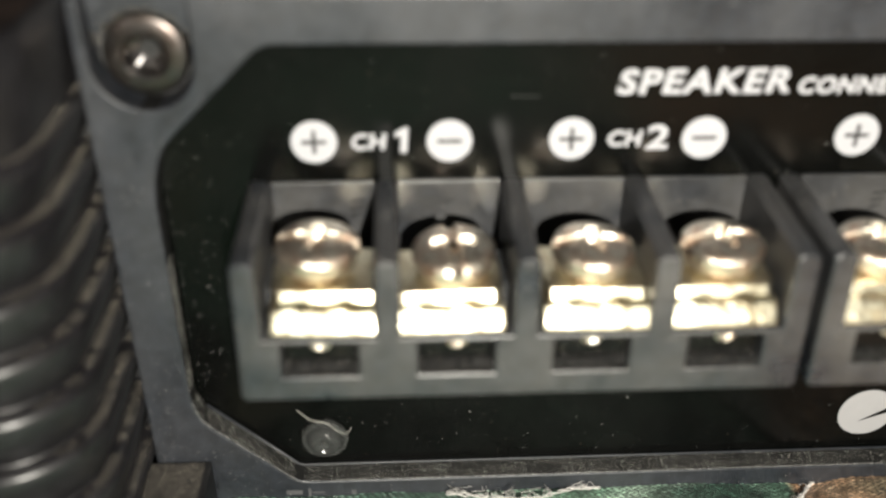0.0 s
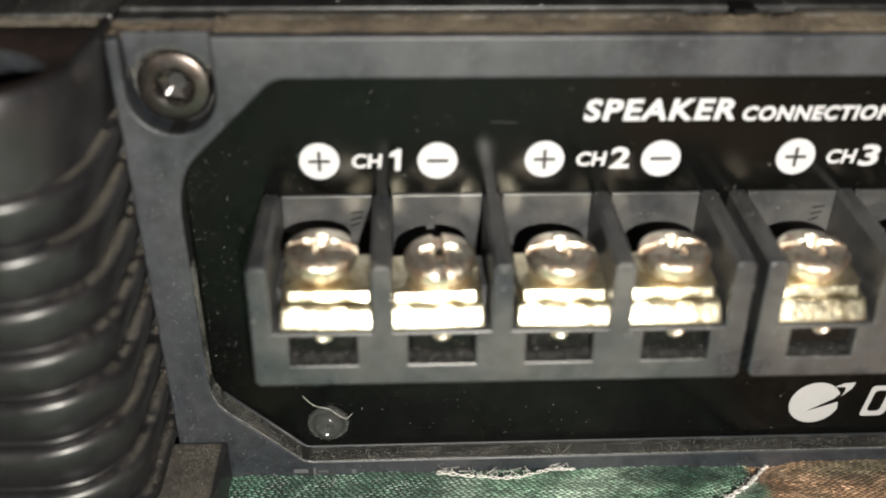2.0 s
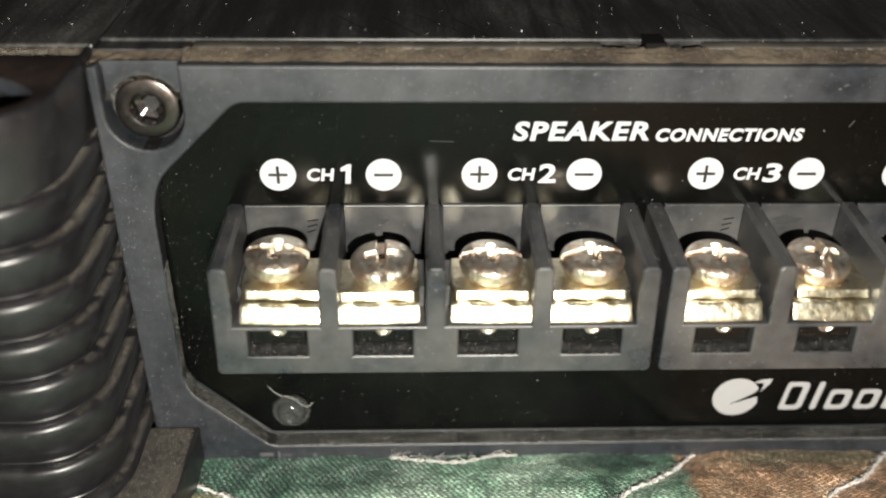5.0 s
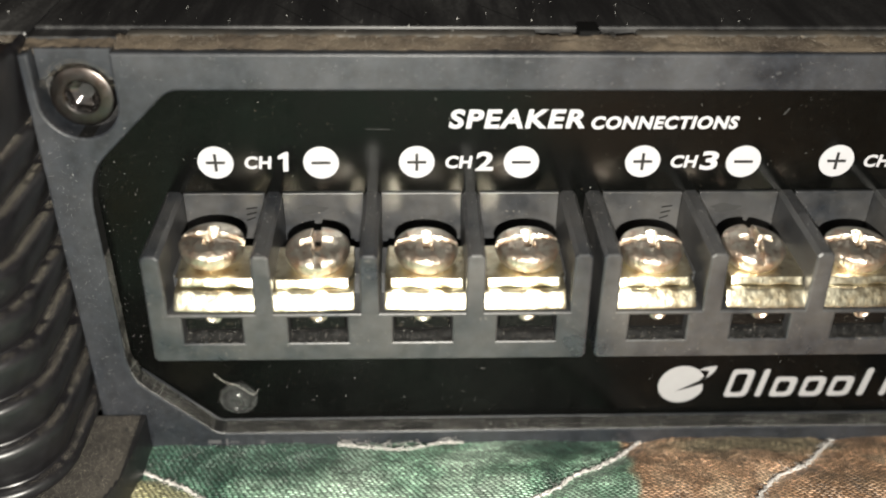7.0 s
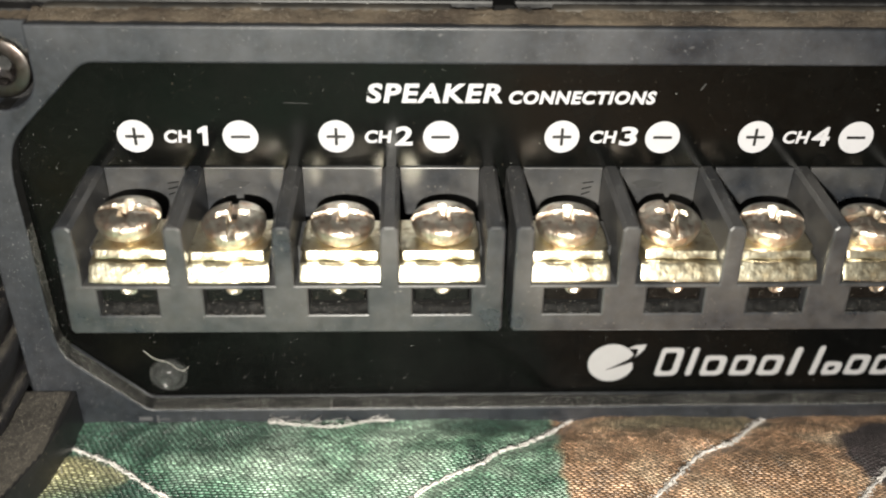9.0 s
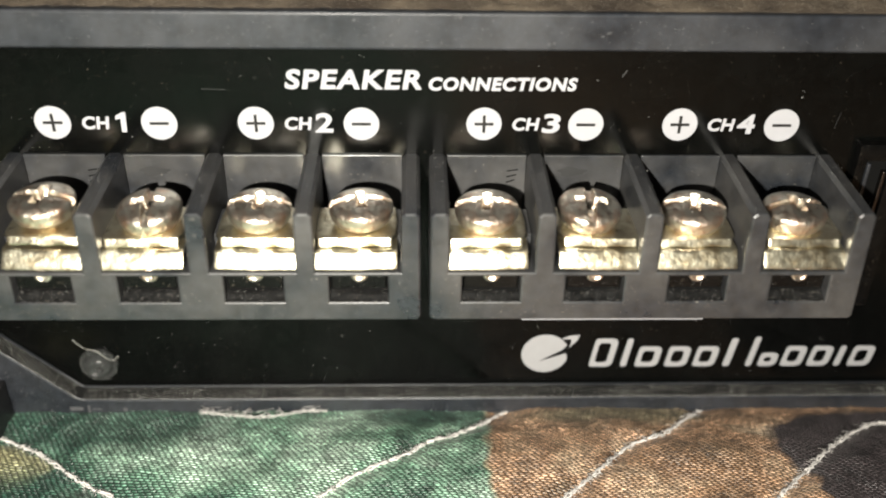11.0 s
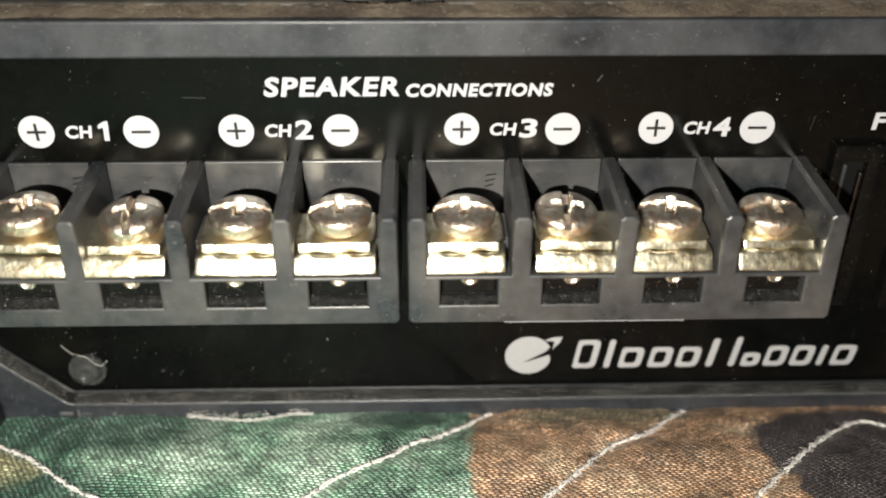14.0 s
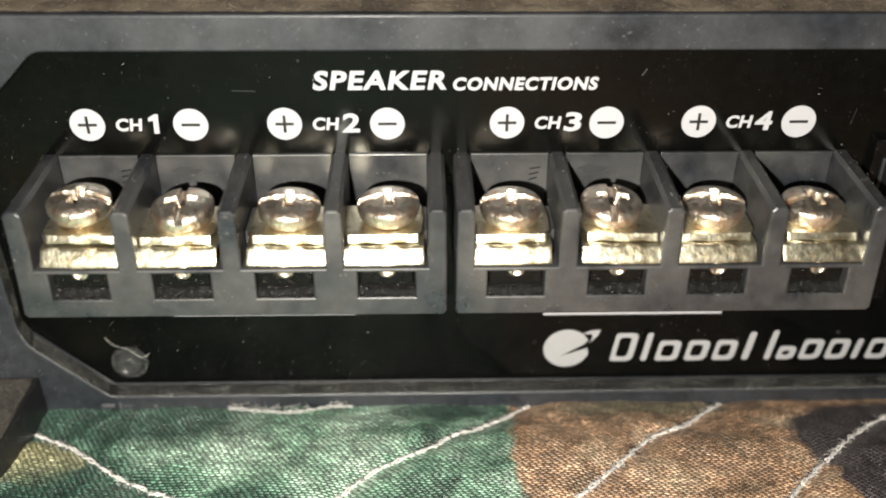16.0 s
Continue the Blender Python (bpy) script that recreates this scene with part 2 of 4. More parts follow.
    # tone varies in patches, partly painting satin sheen along the folds
    patchy = node(nt, "ShaderNodeMapRange", {0: noise_tex(nt, co, 420, 6, 0.72).outputs[0], 1: 0.3, 2: 0.7, 3: 0.4, 4: 1.65}).outputs[0]
    # whitens the painted highlight in the middle of each float
    pale = calc(nt, "MULTIPLY", calc(nt, "MULTIPLY", lens, chance), 0.15)
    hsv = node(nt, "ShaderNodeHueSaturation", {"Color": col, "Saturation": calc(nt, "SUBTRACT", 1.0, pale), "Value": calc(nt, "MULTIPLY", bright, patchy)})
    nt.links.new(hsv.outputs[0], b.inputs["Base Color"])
    b.inputs["Roughness"].default_value = 0.40
    b.inputs["Specular IOR Level"].default_value = 0.9
    b.inputs["Sheen Weight"].default_value = 0.05
    b.inputs["Sheen Roughness"].default_value = 0.4
    bump = node(nt, "ShaderNodeBump", {"Height": lens, "Strength": 1.0, "Distance": 0.00016})
    nt.links.new(bump.outputs[0], b.inputs["Normal"])
    return m


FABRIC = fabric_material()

# ---------------------------------------------------------------- mesh helpers (lengths in millimetres)
MM = 0.001


def part(name, bm, mat, parent=None, label="", smooth=False, scale=MM):
    """Links a bmesh, drawn in millimetres, as one mesh object."""
    me = bpy.data.meshes.new(name)
    bmesh.ops.scale(bm, vec=(scale,) * 3, verts=bm.verts)
    bm.to_mesh(me)
    bm.free()
    me.materials.append(mat)
    if smooth:
        for f in me.polygons:
            f.use_smooth = True
    ob = new(name, me)
    ob.parent = parent
    if label:
        tagged(ob, label)
    return ob


def from_lists(name, verts, faces, mat, parent=None, label="", smooth=False):
    me = bpy.data.meshes.new(name)
    me.from_pydata([(x * MM, y * MM, z * MM) for x, y, z in verts], [], faces)
    me.materials.append(mat)
    if smooth:
        for f in me.polygons:
            f.use_smooth = True
    ob = new(name, me)
    ob.parent = parent
    if label:
        tagged(ob, label)
    return ob


def box(bm, x0, x1, y0, y1, z0, z1, bevel=0.0, segments=2):
    made = bmesh.ops.create_cube(bm, size=1)
    bmesh.ops.scale(bm, vec=(x1 - x0, y1 - y0, z1 - z0), verts=made["verts"])
    bmesh.ops.translate(bm, vec=((x0 + x1) / 2, (y0 + y1) / 2, (z0 + z1) / 2), verts=made["verts"])
    if bevel:
        edges = list({e for v in made["verts"] for e in v.link_edges})
        bmesh.ops.bevel(bm, geom=edges, offset=bevel, segments=segments, affect="EDGES", profile=0.5)
    return bm


def rounded(points, radius, steps=5):
    """A closed outline with its corners rounded; points may carry a radius of their own."""
    out, n = [], len(points)
    for i in range(n):
        a, b, c = Vector(points[i - 1][:2]), Vector(points[i][:2]), Vector(points[(i + 1) % n][:2])
        r = points[i][2] if len(points[i]) > 2 else radius
        u, v = (a - b), (c - b)
        cut = min(r, u.length * 0.49, v.length * 0.49)
        p, q = b + u.normalized() * cut, b + v.normalized() * cut
        if cut < 1e-4:
            out.append(tuple(b))
            continue
        for k in range(steps + 1):
            t = k / steps
            out.append(tuple((1 - t) ** 2 * p + 2 * t * (1 - t) * b + t * t * q))
    return out


def slab(bm, outer, holes, y0, y1, bevel=0.0, axis="y", segments=2):
    """A plate of the outline (x, z) with holes, from y0 (front) to y1; axis 'z' takes (x, y) and runs from z0 to z1 (top). The edges of the seen face are rounded."""
    loops = []
    face_at = y0 if axis == "y" else y1
    for loop in (outer, *holes):
        vs = [bm.verts.new((p[0], face_at, p[1]) if axis == "y" else (p[0], p[1], face_at)) for p in loop]
        loops.append([bm.edges.new((vs[i], vs[(i + 1) % len(vs)])) for i in range(len(vs))])
    rim = [e for l in loops for e in l]
    bmesh.ops.triangle_fill(bm, use_beauty=True, use_dissolve=False, edges=rim)
    seen = list(bm.faces)
    made = bmesh.ops.extrude_face_region(bm, geom=seen, use_keep_orig=True)
    moved = [g for g in made["geom"] if isinstance(g, bmesh.types.BMVert)]
    bmesh.ops.translate(bm, vec=(0, y1 - y0, 0) if axis == "y" else (0, 0, y0 - y1), verts=moved)
    bmesh.ops.recalc_face_normals(bm, faces=bm.faces)
    if bevel:
        edges = [e for e in rim if e.is_valid]
        bmesh.ops.bevel(bm, geom=edges, offset=bevel, segments=segments, affect="EDGES", profile=0.5, clamp_overlap=True)
    return bm


def lathe(bm, profile, centre, axis="z", steps=40, radius_of=None):
    """Turns (radius, height) pairs about an axis through centre."""
    rings = []
    for r, h in profile:
        ring = []
        for k in range(steps):
            a = 2 * math.pi * k / steps
            rr = radius_of(r, h, a) if radius_of else r
            u, v = rr * math.cos(a), rr * math.sin(a)
            p = (u, v, h) if axis == "z" else (u, -h, v)
            ring.append(bm.verts.new((p[0] + centre[0], p[1] + centre[1], p[2] + centre[2])))
        rings.append(ring)
    for a, b in zip(rings, rings[1:]):
        for k in range(steps):
            bm.faces.new((a[k], a[(k + 1) % steps], b[(k + 1) % steps], b[k]))
    bm.faces.new(rings[-1])
    bmesh.ops.recalc_face_normals(bm, faces=bm.faces)
    return bm


def auto_smooth(ob, degrees=40):
    """Smooth shading with edges sharper than the angle kept crisp."""
    bm = bmesh.new()
    bm.from_mesh(ob.data)
    for f in bm.faces:
        f.smooth = True
    for e in bm.edges:
        e.smooth = len(e.link_faces) == 2 and e.calc_face_angle(0) < radians(degrees)
    bm.to_mesh(ob.data)
    bm.free()
    return ob


def tube(bm, points, radius, sides=6, taper=False):
    pts = [Vector(p) for p in points]
    rings = []
    for i, p in enumerate(pts):
        d = (pts[min(i + 1, len(pts) - 1)] - pts[max(i - 1, 0)]).normalized()
        s = d.cross(Vector((0, 0, 1)))
        s = s.normalized() if s.length > 1e-5 else Vector((1, 0, 0))
        t = s.cross(d)
        r = radius * (0.35 if taper and i in (0, len(pts) - 1) else 1)
        rings.append([bm.verts.new(p + r * (math.cos(2 * math.pi * k / sides) * s + math.sin(2 * math.pi * k / sides) * t)) for k in range(sides)])
    for a, b in zip(rings, rings[1:]):
        for k in range(sides):
            bm.faces.new((a[k], a[(k + 1) % sides], b[(k + 1) % sides], b[k]))
    bm.faces.new(rings[0][::-1])
    bm.faces.new(rings[-1])


def glide(points, steps):
    """A smooth line through the points."""
    p = [Vector(q) for q in points]
    p = [2 * p[0] - p[1], *p, 2 * p[-1] - p[-2]]
    out = []
    for i in range(1, len(p) - 2):
        for k in range(steps):
            t = k / steps
            out.append(0.5 * (2 * p[i] + (p[i + 1] - p[i - 1]) * t + (2 * p[i - 1] - 5 * p[i] + 4 * p[i + 1] - p[i + 2]) * t * t
                              + (3 * p[i] - p[i - 1] - 3 * p[i + 1] + p[i + 2]) * t ** 3))
    out.append(p[-2])
    return out


def smoothstep(a, b, x):
    t = min(1.0, max(0.0, (x - a) / (b - a)))
    return t * t * (3 - 2 * t)


# ---------------------------------------------------------------- room and fabric


def support():
    """The top that the fabric is spread on."""
    bm = bmesh.new()
    box(bm, -440, 540, -440, 320, -40, -7.0, 3, 3)
    tagged(part("table_top", bm, WOOD), "brown wooden table top under the fabric", "table", kind="structure")


SEAMS = [
    [(-15, -6.0), (-11.7, -7.2), (-6.4, -10.2), (0, -15.3), (4.9, -18.3), (8.7, -20.3), (20, -30), (36, -44)],
    [(52.6, -0.6), (51.0, -2.2), (46.8, -7.1), (40.8, -11.8), (38, -14.4), (31.7, -18.4), (27.8, -22.4), (18, -33), (6, -46)],
    [(78.4, -0.6), (76.0, -3.2), (70, -9.7), (64.9, -12.8), (60.2, -18.6), (53.9, -25.3), (44, -36), (30, -50)],
    [(112, -10), (102.4, -9.4), (100.4, -8.1), (98, -7.1), (91.8, -11.3), (85.1, -17.8), (80.3, -22.5), (70, -34), (58, -46)],
]
SEAM_LINES = [glide([(x, y, 0) for x, y in s], 12) for s in SEAMS]
_seam_xy = np.array([(p.x, p.y) for line in SEAM_LINES for p in line])


def cloth_z(x, y, fine=True):
    """Height of the fabric: it climbs towards the front and puckers along the seams."""
    d = max(0.0, -(y + 2))
    k = 0.08 + 0.37 * smoothstep(-14, 50, x)
    z = 0.8 + k * 18 * math.tanh(d / 18)
    if y > -2:
        z -= 1.3 * smoothstep(-2, 1, y)
    if fine and y < 2:
        near = math.sqrt(float(((_seam_xy - (x, y)) ** 2).sum(1).min()))
        z -= 0.7 * math.exp(-(near / 1.6) ** 2)
        z += 0.55 * noise.noise((x * 0.10, y * 0.13, 3.1)) + 0.22 * noise.noise((x * 0.33, y * 0.30, 7.7))
        pucker = 1 - smoothstep(8, 30, x)
        z += (0.10 + 0.50 * pucker) * (0.5 - abs(noise.noise((x * 0.22 - y * 0.12, y * 0.30 + x * 0.05, 1.3)))) * smoothstep(-0.5, -3, y)
    return z


def fabric():
    xs = np.concatenate([np.linspace(-420, -50, 14), np.arange(-46, 126, 0.9), np.linspace(130, 520, 14)])
    ys = np.concatenate([np.linspace(-420, -62, 14), np.arange(-58, 2.5, 0.9), np.linspace(6, 300, 10)])
    verts, faces = [], []
    for y in ys:
        for x in xs:
            inside = -46 <= x <= 126 and -58 <= y <= 2.5
            z = cloth_z(x, y, inside)
            fade = 1 - smoothstep(60, 300, max(-y, abs(x - 40) * 0.8))
            verts.append((x, y, -6 + (z + 6) * max(fade, 0.15) if y < 2 else -0.6))
    n = len(xs)
    for j in range(len(ys) - 1):
        for i in range(n - 1):
            a = j * n + i
            faces.append((a, a + 1, a + n + 1, a + n))
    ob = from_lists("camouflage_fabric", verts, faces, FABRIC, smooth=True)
    solid = ob.modifiers.new("thickness", "SOLIDIFY")
    solid.thickness, solid.offset = 0.0006, -1
    return tagged(ob, "quilted camouflage satin fabric, green, brown and black, spread flat", "fabric")


def seam(line, parent, rng):
    """A row of stitches: twisted bits of white thread, with fuzz."""
    bm = bmesh.new()
    walked, pts = 0.0, [line[0]]
    for a, b in zip(line, line[1:]):
        n = max(1, int((b - a).length / 0.25))
        pts += [a.lerp(b, k / n) for k in range(1, n + 1)]
    run = []
    length = rng.uniform(2.2, 3.6)
    for a, b in zip(pts, pts[1:]):
        walked += (b - a).length
        run.append(a)
        if walked > length:
            for ply in (0, 1):
                path = []
                for k, q in enumerate(run):
                    f = k / max(1, len(run) - 1)
                    side = (run[-1] - run[0]).normalized().cross(Vector((0, 0, 1)))
                    tw = f * 5 + ply * math.pi
                    wob = 0.13 * math.cos(tw)
                    z = cloth_z(q.x, q.y) + 0.12 + 0.17 * math.sin(math.pi * f) + 0.10 * math.sin(tw)
                    j = side * (wob + 0.17 * rng.uniform(-1, 1))
                    path.append((q.x + j.x, q.y + j.y, z))
                if len(path) > 2:
                    tube(bm, path, 0.125, 6, True)
            for _ in range(18):
                q = rng.choice(run)
                a0, l = rng.uniform(0, 6.28), rng.uniform(0.35, 1.0)
                z = cloth_z(q.x, q.y)
                tube(bm, [(q.x, q.y, z + 0.3), (q.x + l * 0.5 * math.cos(a0), q.y + l * 0.5 * math.sin(a0), z + 0.42),
                          (q.x + l * math.cos(a0 + 0.5), q.y + l * math.sin(a0 + 0.5), z + 0.25)], 0.022, 3)
            run, walked, length = [run[-1]], 0.0, rng.uniform(2.2, 3.6)
    return part("seam_stitching", bm, THREAD, parent, "white cotton quilting stitches", smooth=True)


# ---------------------------------------------------------------- amplifier
amplifier = new("car_amplifier")
tagged(amplifier, "dusty black car amplifier with speaker screw terminals, lying on fabric", "amplifier")

RIGHT = 210
PANEL = [(-3.5, 50.15, 1.2), (-12.5, 41.3, 2.0), (-13.5, 37.5, 2.0), (-13.5, 14.5, 2.0), (-12.6, 12.2, 2.0), (-3.8, 3.7, 1.5), (RIGHT - 17, 3.9, 1.5), (RIGHT - 6, 13), (RIGHT - 6, 41), (RIGHT - 15, 50.0, 1.2)]


def end_plate():
    bx, bz, r = -12.8, 48.85, 4.0
    notch = [(bx - r, 54.2)] + [(bx + r * math.cos(a), bz + r * math.sin(a)) for a in np.linspace(math.pi, 2 * math.pi, 17)] + [(bx + r, 54.2)]
    outer = [(-17.9, 0.0), (-17.9, 53.9)] + notch + [(RIGHT, 53.9), (RIGHT, 0.0)]
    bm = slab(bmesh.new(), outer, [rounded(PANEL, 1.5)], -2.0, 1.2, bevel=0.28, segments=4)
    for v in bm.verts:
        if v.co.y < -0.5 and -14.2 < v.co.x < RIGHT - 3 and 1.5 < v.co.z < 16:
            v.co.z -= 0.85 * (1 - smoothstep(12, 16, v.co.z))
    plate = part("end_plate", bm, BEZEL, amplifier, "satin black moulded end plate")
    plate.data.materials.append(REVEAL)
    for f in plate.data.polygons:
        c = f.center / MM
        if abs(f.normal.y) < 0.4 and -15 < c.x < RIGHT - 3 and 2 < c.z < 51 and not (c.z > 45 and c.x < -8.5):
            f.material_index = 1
    bm = bmesh.new()
    tube(bm, [(-12.45, -0.1, 12.1), (-3.85, -0.1, 3.62), (-3.3, -0.12, 3.5), (20, -0.12, 3.5), (60, -0.12, 3.54), (RIGHT - 18, -0.12, 3.65)], 0.14, 8)
    part("panel_rim", bm, BEZEL, plate, smooth=True)
    bm = slab(bmesh.new(), rounded([(bx - 5, 44), (bx + 5, 44), (bx + 5, 54.2, 0), (bx - 5, 54.2, 0)], 1), [], 3.0, 3.4)
    part("recess_back", bm, BEZEL, plate)
    arc = [(bx + 3.75 * math.cos(a), bz + 3.75 * math.sin(a)) for a in np.linspace(math.pi - 0.55, 0.55, 13)]
    bm = slab(bmesh.new(), [(bx - 3.9, arc[0][1]), *arc, (bx + 3.9, arc[-1][1]), (bx + 3.9, 54.2), (bx - 3.9, 54.2)], [], -0.7, 2.9, bevel=0.15)
    part("recess_tab", bm, BEZEL, plate)
    # cap bolt with a hex socket
    bm = bmesh.new()
    prof = [(3.35, -2.7), (3.37, 0.35), (3.25, 0.62), (3.0, 0.75), (1.95, 0.75), (1.78, 0.62)]
    lathe(bm, prof, (bx, 0.2, bz), "y", 48)
    bmesh.ops.delete(bm, geom=[f for f in bm.faces if len(f.verts) > 8], context="FACES_ONLY")
    bolt = auto_smooth(part("bolt", bm, STEEL, plate, "dull steel cap bolt with hex socket"), 35)
    bm = bmesh.new()
    lathe(bm, [(1.8, 0.66), (1.72, 0.45), (1.65, -0.7), (0.05, -1.5)], (bx, 0.2, bz), "y", 48,
          lambda r_, h_, a_: r_ if h_ > 0.6 else r_ * 0.98 / max(math.cos((a_ + 0.2) % (math.pi / 3) - math.pi / 6), 0.5) * 0.9)
    auto_smooth(part("socket", bm, SOCKET, bolt, "bright hex socket"), 25)
    for x0, x1, z0, z1 in ((-5.2, -3.5, 1.1, 1.7), (-2.9, -2.6, 0.6, 1.9), (-2.4, -1.2, 1.2, 1.4), (1.6, 2.1, 0.9, 1.5)):
        bm = bmesh.new()
        box(bm, x0, x1, -2.02, -1.95, z0, z1)
        part("scuff", bm, WORN, plate, "pale scuff mark")
    return plate


def text_mesh(name, body, x, z, height, width, parent, mat, bold=0.03, shear=0.25, gap=1.0):
    """Lettering that stands on the panel: height is that of the capitals and width that of the whole line, in millimetres."""
    cu = bpy.data.curves.new(name, "FONT")
    cu.body, cu.size, cu.shear, cu.space_character = body, 1.0, shear, gap
    cu.offset, cu.extrude, cu.resolution_u = bold, 0.01, 4
    ob = bpy.data.objects.new(name, cu)
    scene.collection.objects.link(ob)
    bpy.context.view_layer.update()
    me = bpy.data.meshes.new_from_object(ob.evaluated_get(bpy.context.evaluated_depsgraph_get()))
    bpy.data.objects.remove(ob)
    co = np.empty(len(me.vertices) * 3)
    me.vertices.foreach_get("co", co)
    co = co.reshape(-1, 3)
    lo, hi = co.min(0), co.max(0)
    sx, sz = width / (hi[0] - lo[0]), height / (hi[1] - lo[1])
    out = np.stack([(x + (co[:, 0] - lo[0]) * sx) * MM, (-0.03 - (co[:, 2] + 0.01) * 1.0) * MM, (z + (co[:, 1] - lo[1]) * sz) * MM], 1)
    me.vertices.foreach_set("co", out.ravel())
    me.materials.clear()
    me.materials.append(mat)
    me.name = name
    new_ob = new(name, me)
    new_ob.parent = parent
    return new_ob


def sign(kind, x, z, parent):
    bm = bmesh.new()
    lathe(bm, [(1.95, 0.0), (1.95, 0.05)], (x, -0.01, z), "y", 40)
    disc = part("polarity_mark", bm, WHITE, parent, "white round %s sign" % kind)
    bm = bmesh.new()
    box(bm, x - 1.05, x + 1.05, -0.10, -0.065, z - 0.165, z + 0.165)
    part("bar", bm, BLACKINK, disc)
    if kind == "plus":
        bm = bmesh.new()
        box(bm, x - 0.165, x + 0.165, -0.105, -0.068, z - 1.05, z + 1.05)
        part("bar", bm, BLACKINK, disc)


def outline_shape(bm, pts, y=-0.05, depth=0.04):
    vs = [bm.verts.new((p[0], y, p[1])) for p in pts]
    f = bm.faces.new(vs)
    made = bmesh.ops.extrude_face_region(bm, geom=[f], use_keep_orig=True)
    bmesh.ops.translate(bm, vec=(0, depth, 0), verts=[g for g in made["geom"] if isinstance(g, bmesh.types.BMVert)])


def maker_mark(parent):
    """The maker's mark as plain shapes: a disc with a ring sweeping off it, and slanted blocks in a row."""
    bm = bmesh.new()
    cx, cz, r = 56.2, 8.6, 3.05
    pts = [(cx + r * math.cos(a), cz + r * math.sin(a)) for a in np.linspace(0.45, 2 * math.pi - 0.32, 40)]
    outline_shape(bm, [*pts, (cx + 2.75, cz + 0.05), (cx - 0.9, cz - 1.35), (cx + 2.2, cz + 0.6)])
    part("maker_mark", bm, SILVER, parent, "silver printed disc")
    bm = bmesh.new()
    outline_shape(bm, [(cx + 1.9, cz + 2.35), (cx + 2.9, cz + 2.85), (cx + 4.25, cz + 3.0), (cx + 4.0, cz + 2.1), (cx + 3.0, cz + 0.9), (cx + 3.25, cz + 1.75), (cx + 3.2, cz + 2.3)])
    part("maker_mark", bm, SILVER, parent, "silver printed ring")
    base, slant = 6.4, 0.14

    def block(x, w, h, hollow):
        bm = bmesh.new()
        outer = rounded([(x, base, 0.5), (x + w, base, 0.9), (x + w + h * slant, base + h, 0.9), (x + h * slant, base + h, 0.5)], 0.6, 4)
        t = 0.72
        hole = rounded([(x + t, base + t), (x + w - t, base + t), (x + w - t + (h - 2 * t) * slant, base + h - t), (x + t + (h - 2 * t) * slant, base + h - t)], 0.5, 4)
        slab(bm, outer, [hole] if hollow else [], -0.05, -0.01)
        part("maker_bar", bm, SILVER, parent)

    for x, w, h, hollow in ((62.0, 3.0, 4.6, True), (66.1, 0.8, 4.6, False), (68.0, 3.0, 3.3, True), (71.9, 2.9, 3.3, True), (75.6, 2.9, 3.3, True), (79.6, 0.9, 4.6, False),
                            (82.6, 0.8, 4.8, False), (84.2, 2.4, 2.2, True), (87.2, 2.8, 3.3, True), (90.7, 2.8, 3.3, True), (94.3, 0.8, 3.3, False), (96.1, 2.9, 3.3, True)):
        block(x, w, h, hollow)


def front_panel():
    bm = slab(bmesh.new(), rounded([(p[0], p[1]) for p in [(-4, 51.0), (-15, 41), (-15, 12), (-4, 2.6), (RIGHT - 16, 2.6), (RIGHT - 4, 12), (RIGHT - 4, 41), (RIGHT - 14, 51.0)]], 1), [], 0.0, 1.0)
    panel = part("front_panel", bm, GLOSS, amplifier, "glossy black printed connection panel")
    text_mesh("lettering", "SPEAKER", 25.45, 44.95, 2.28, 14.75, panel, WHITE, 0.034, 0.15, 1.13)
    text_mesh("lettering", "CONNECTIONS", 40.9, 44.85, 1.55, 16.1, panel, WHITE, 0.042, 0.15, 1.12)
    for k, (xp, xm) in enumerate(((0.0, 11.5), (22.0, 33.55), (47.05, 58.35), (68.85, 80.3))):
        sign("plus", xp, 40.95, panel)
        sign("minus", xm, 40.9, panel)
        text_mesh("lettering", "CH", xp + 3.15, 40.15, 1.55, 3.0, panel, WHITE, 0.034, 0.12, 1.05)
        if k:
            text_mesh("lettering", str(k + 1), xp + 6.45, 39.85, 2.35, 2.0, panel, WHITE, 0.03, 0.05)
        else:
            bm = bmesh.new()
            outline_shape(bm, [(7.3, 39.85), (7.86, 39.85), (8.0, 42.2), (7.6, 42.2), (6.86, 41.75), (6.84, 41.3), (7.38, 41.45)])
            part("lettering", bm, WHITE, panel)
    text_mesh("lettering", "FUSE", 93.3, 40.5, 2.15, 7.6, panel, WHITE, 0.035, 0.04, 1.12)
    text_mesh("lettering", "L", 46.5, 15.3, 1.1, 0.8, panel, WHITE, 0.02, 0.1)
    for x0, x1, low in ((5.8, 28.8, 14.44), (52.8, 75.8, 14.05)):
        bm = bmesh.new()
        box(bm, x0, x1, -0.05, -0.01, low, low + 0.36)
        part("printed_line", bm, WHITE, panel)
    maker_mark(panel)
    for x, z, w, h, turn in ((17.8, 44.9, 2.6, 0.06, -0.03), (62.0, 46.9, 0.9, 0.16, 1.0), (86.5, 41.5, 2.0, 0.05, 1.4)):
        bm = bmesh.new()
        box(bm, -w / 2, w / 2, -0.012, 0.004, -h / 2, h / 2)
        bmesh.ops.rotate(bm, verts=bm.verts, matrix=Matrix.Rotation(-turn, 3, "Y"))
        bmesh.ops.translate(bm, verts=bm.verts, vec=(x, 0, z))
        part("scratch", bm, SCUFF, panel)
    return panel


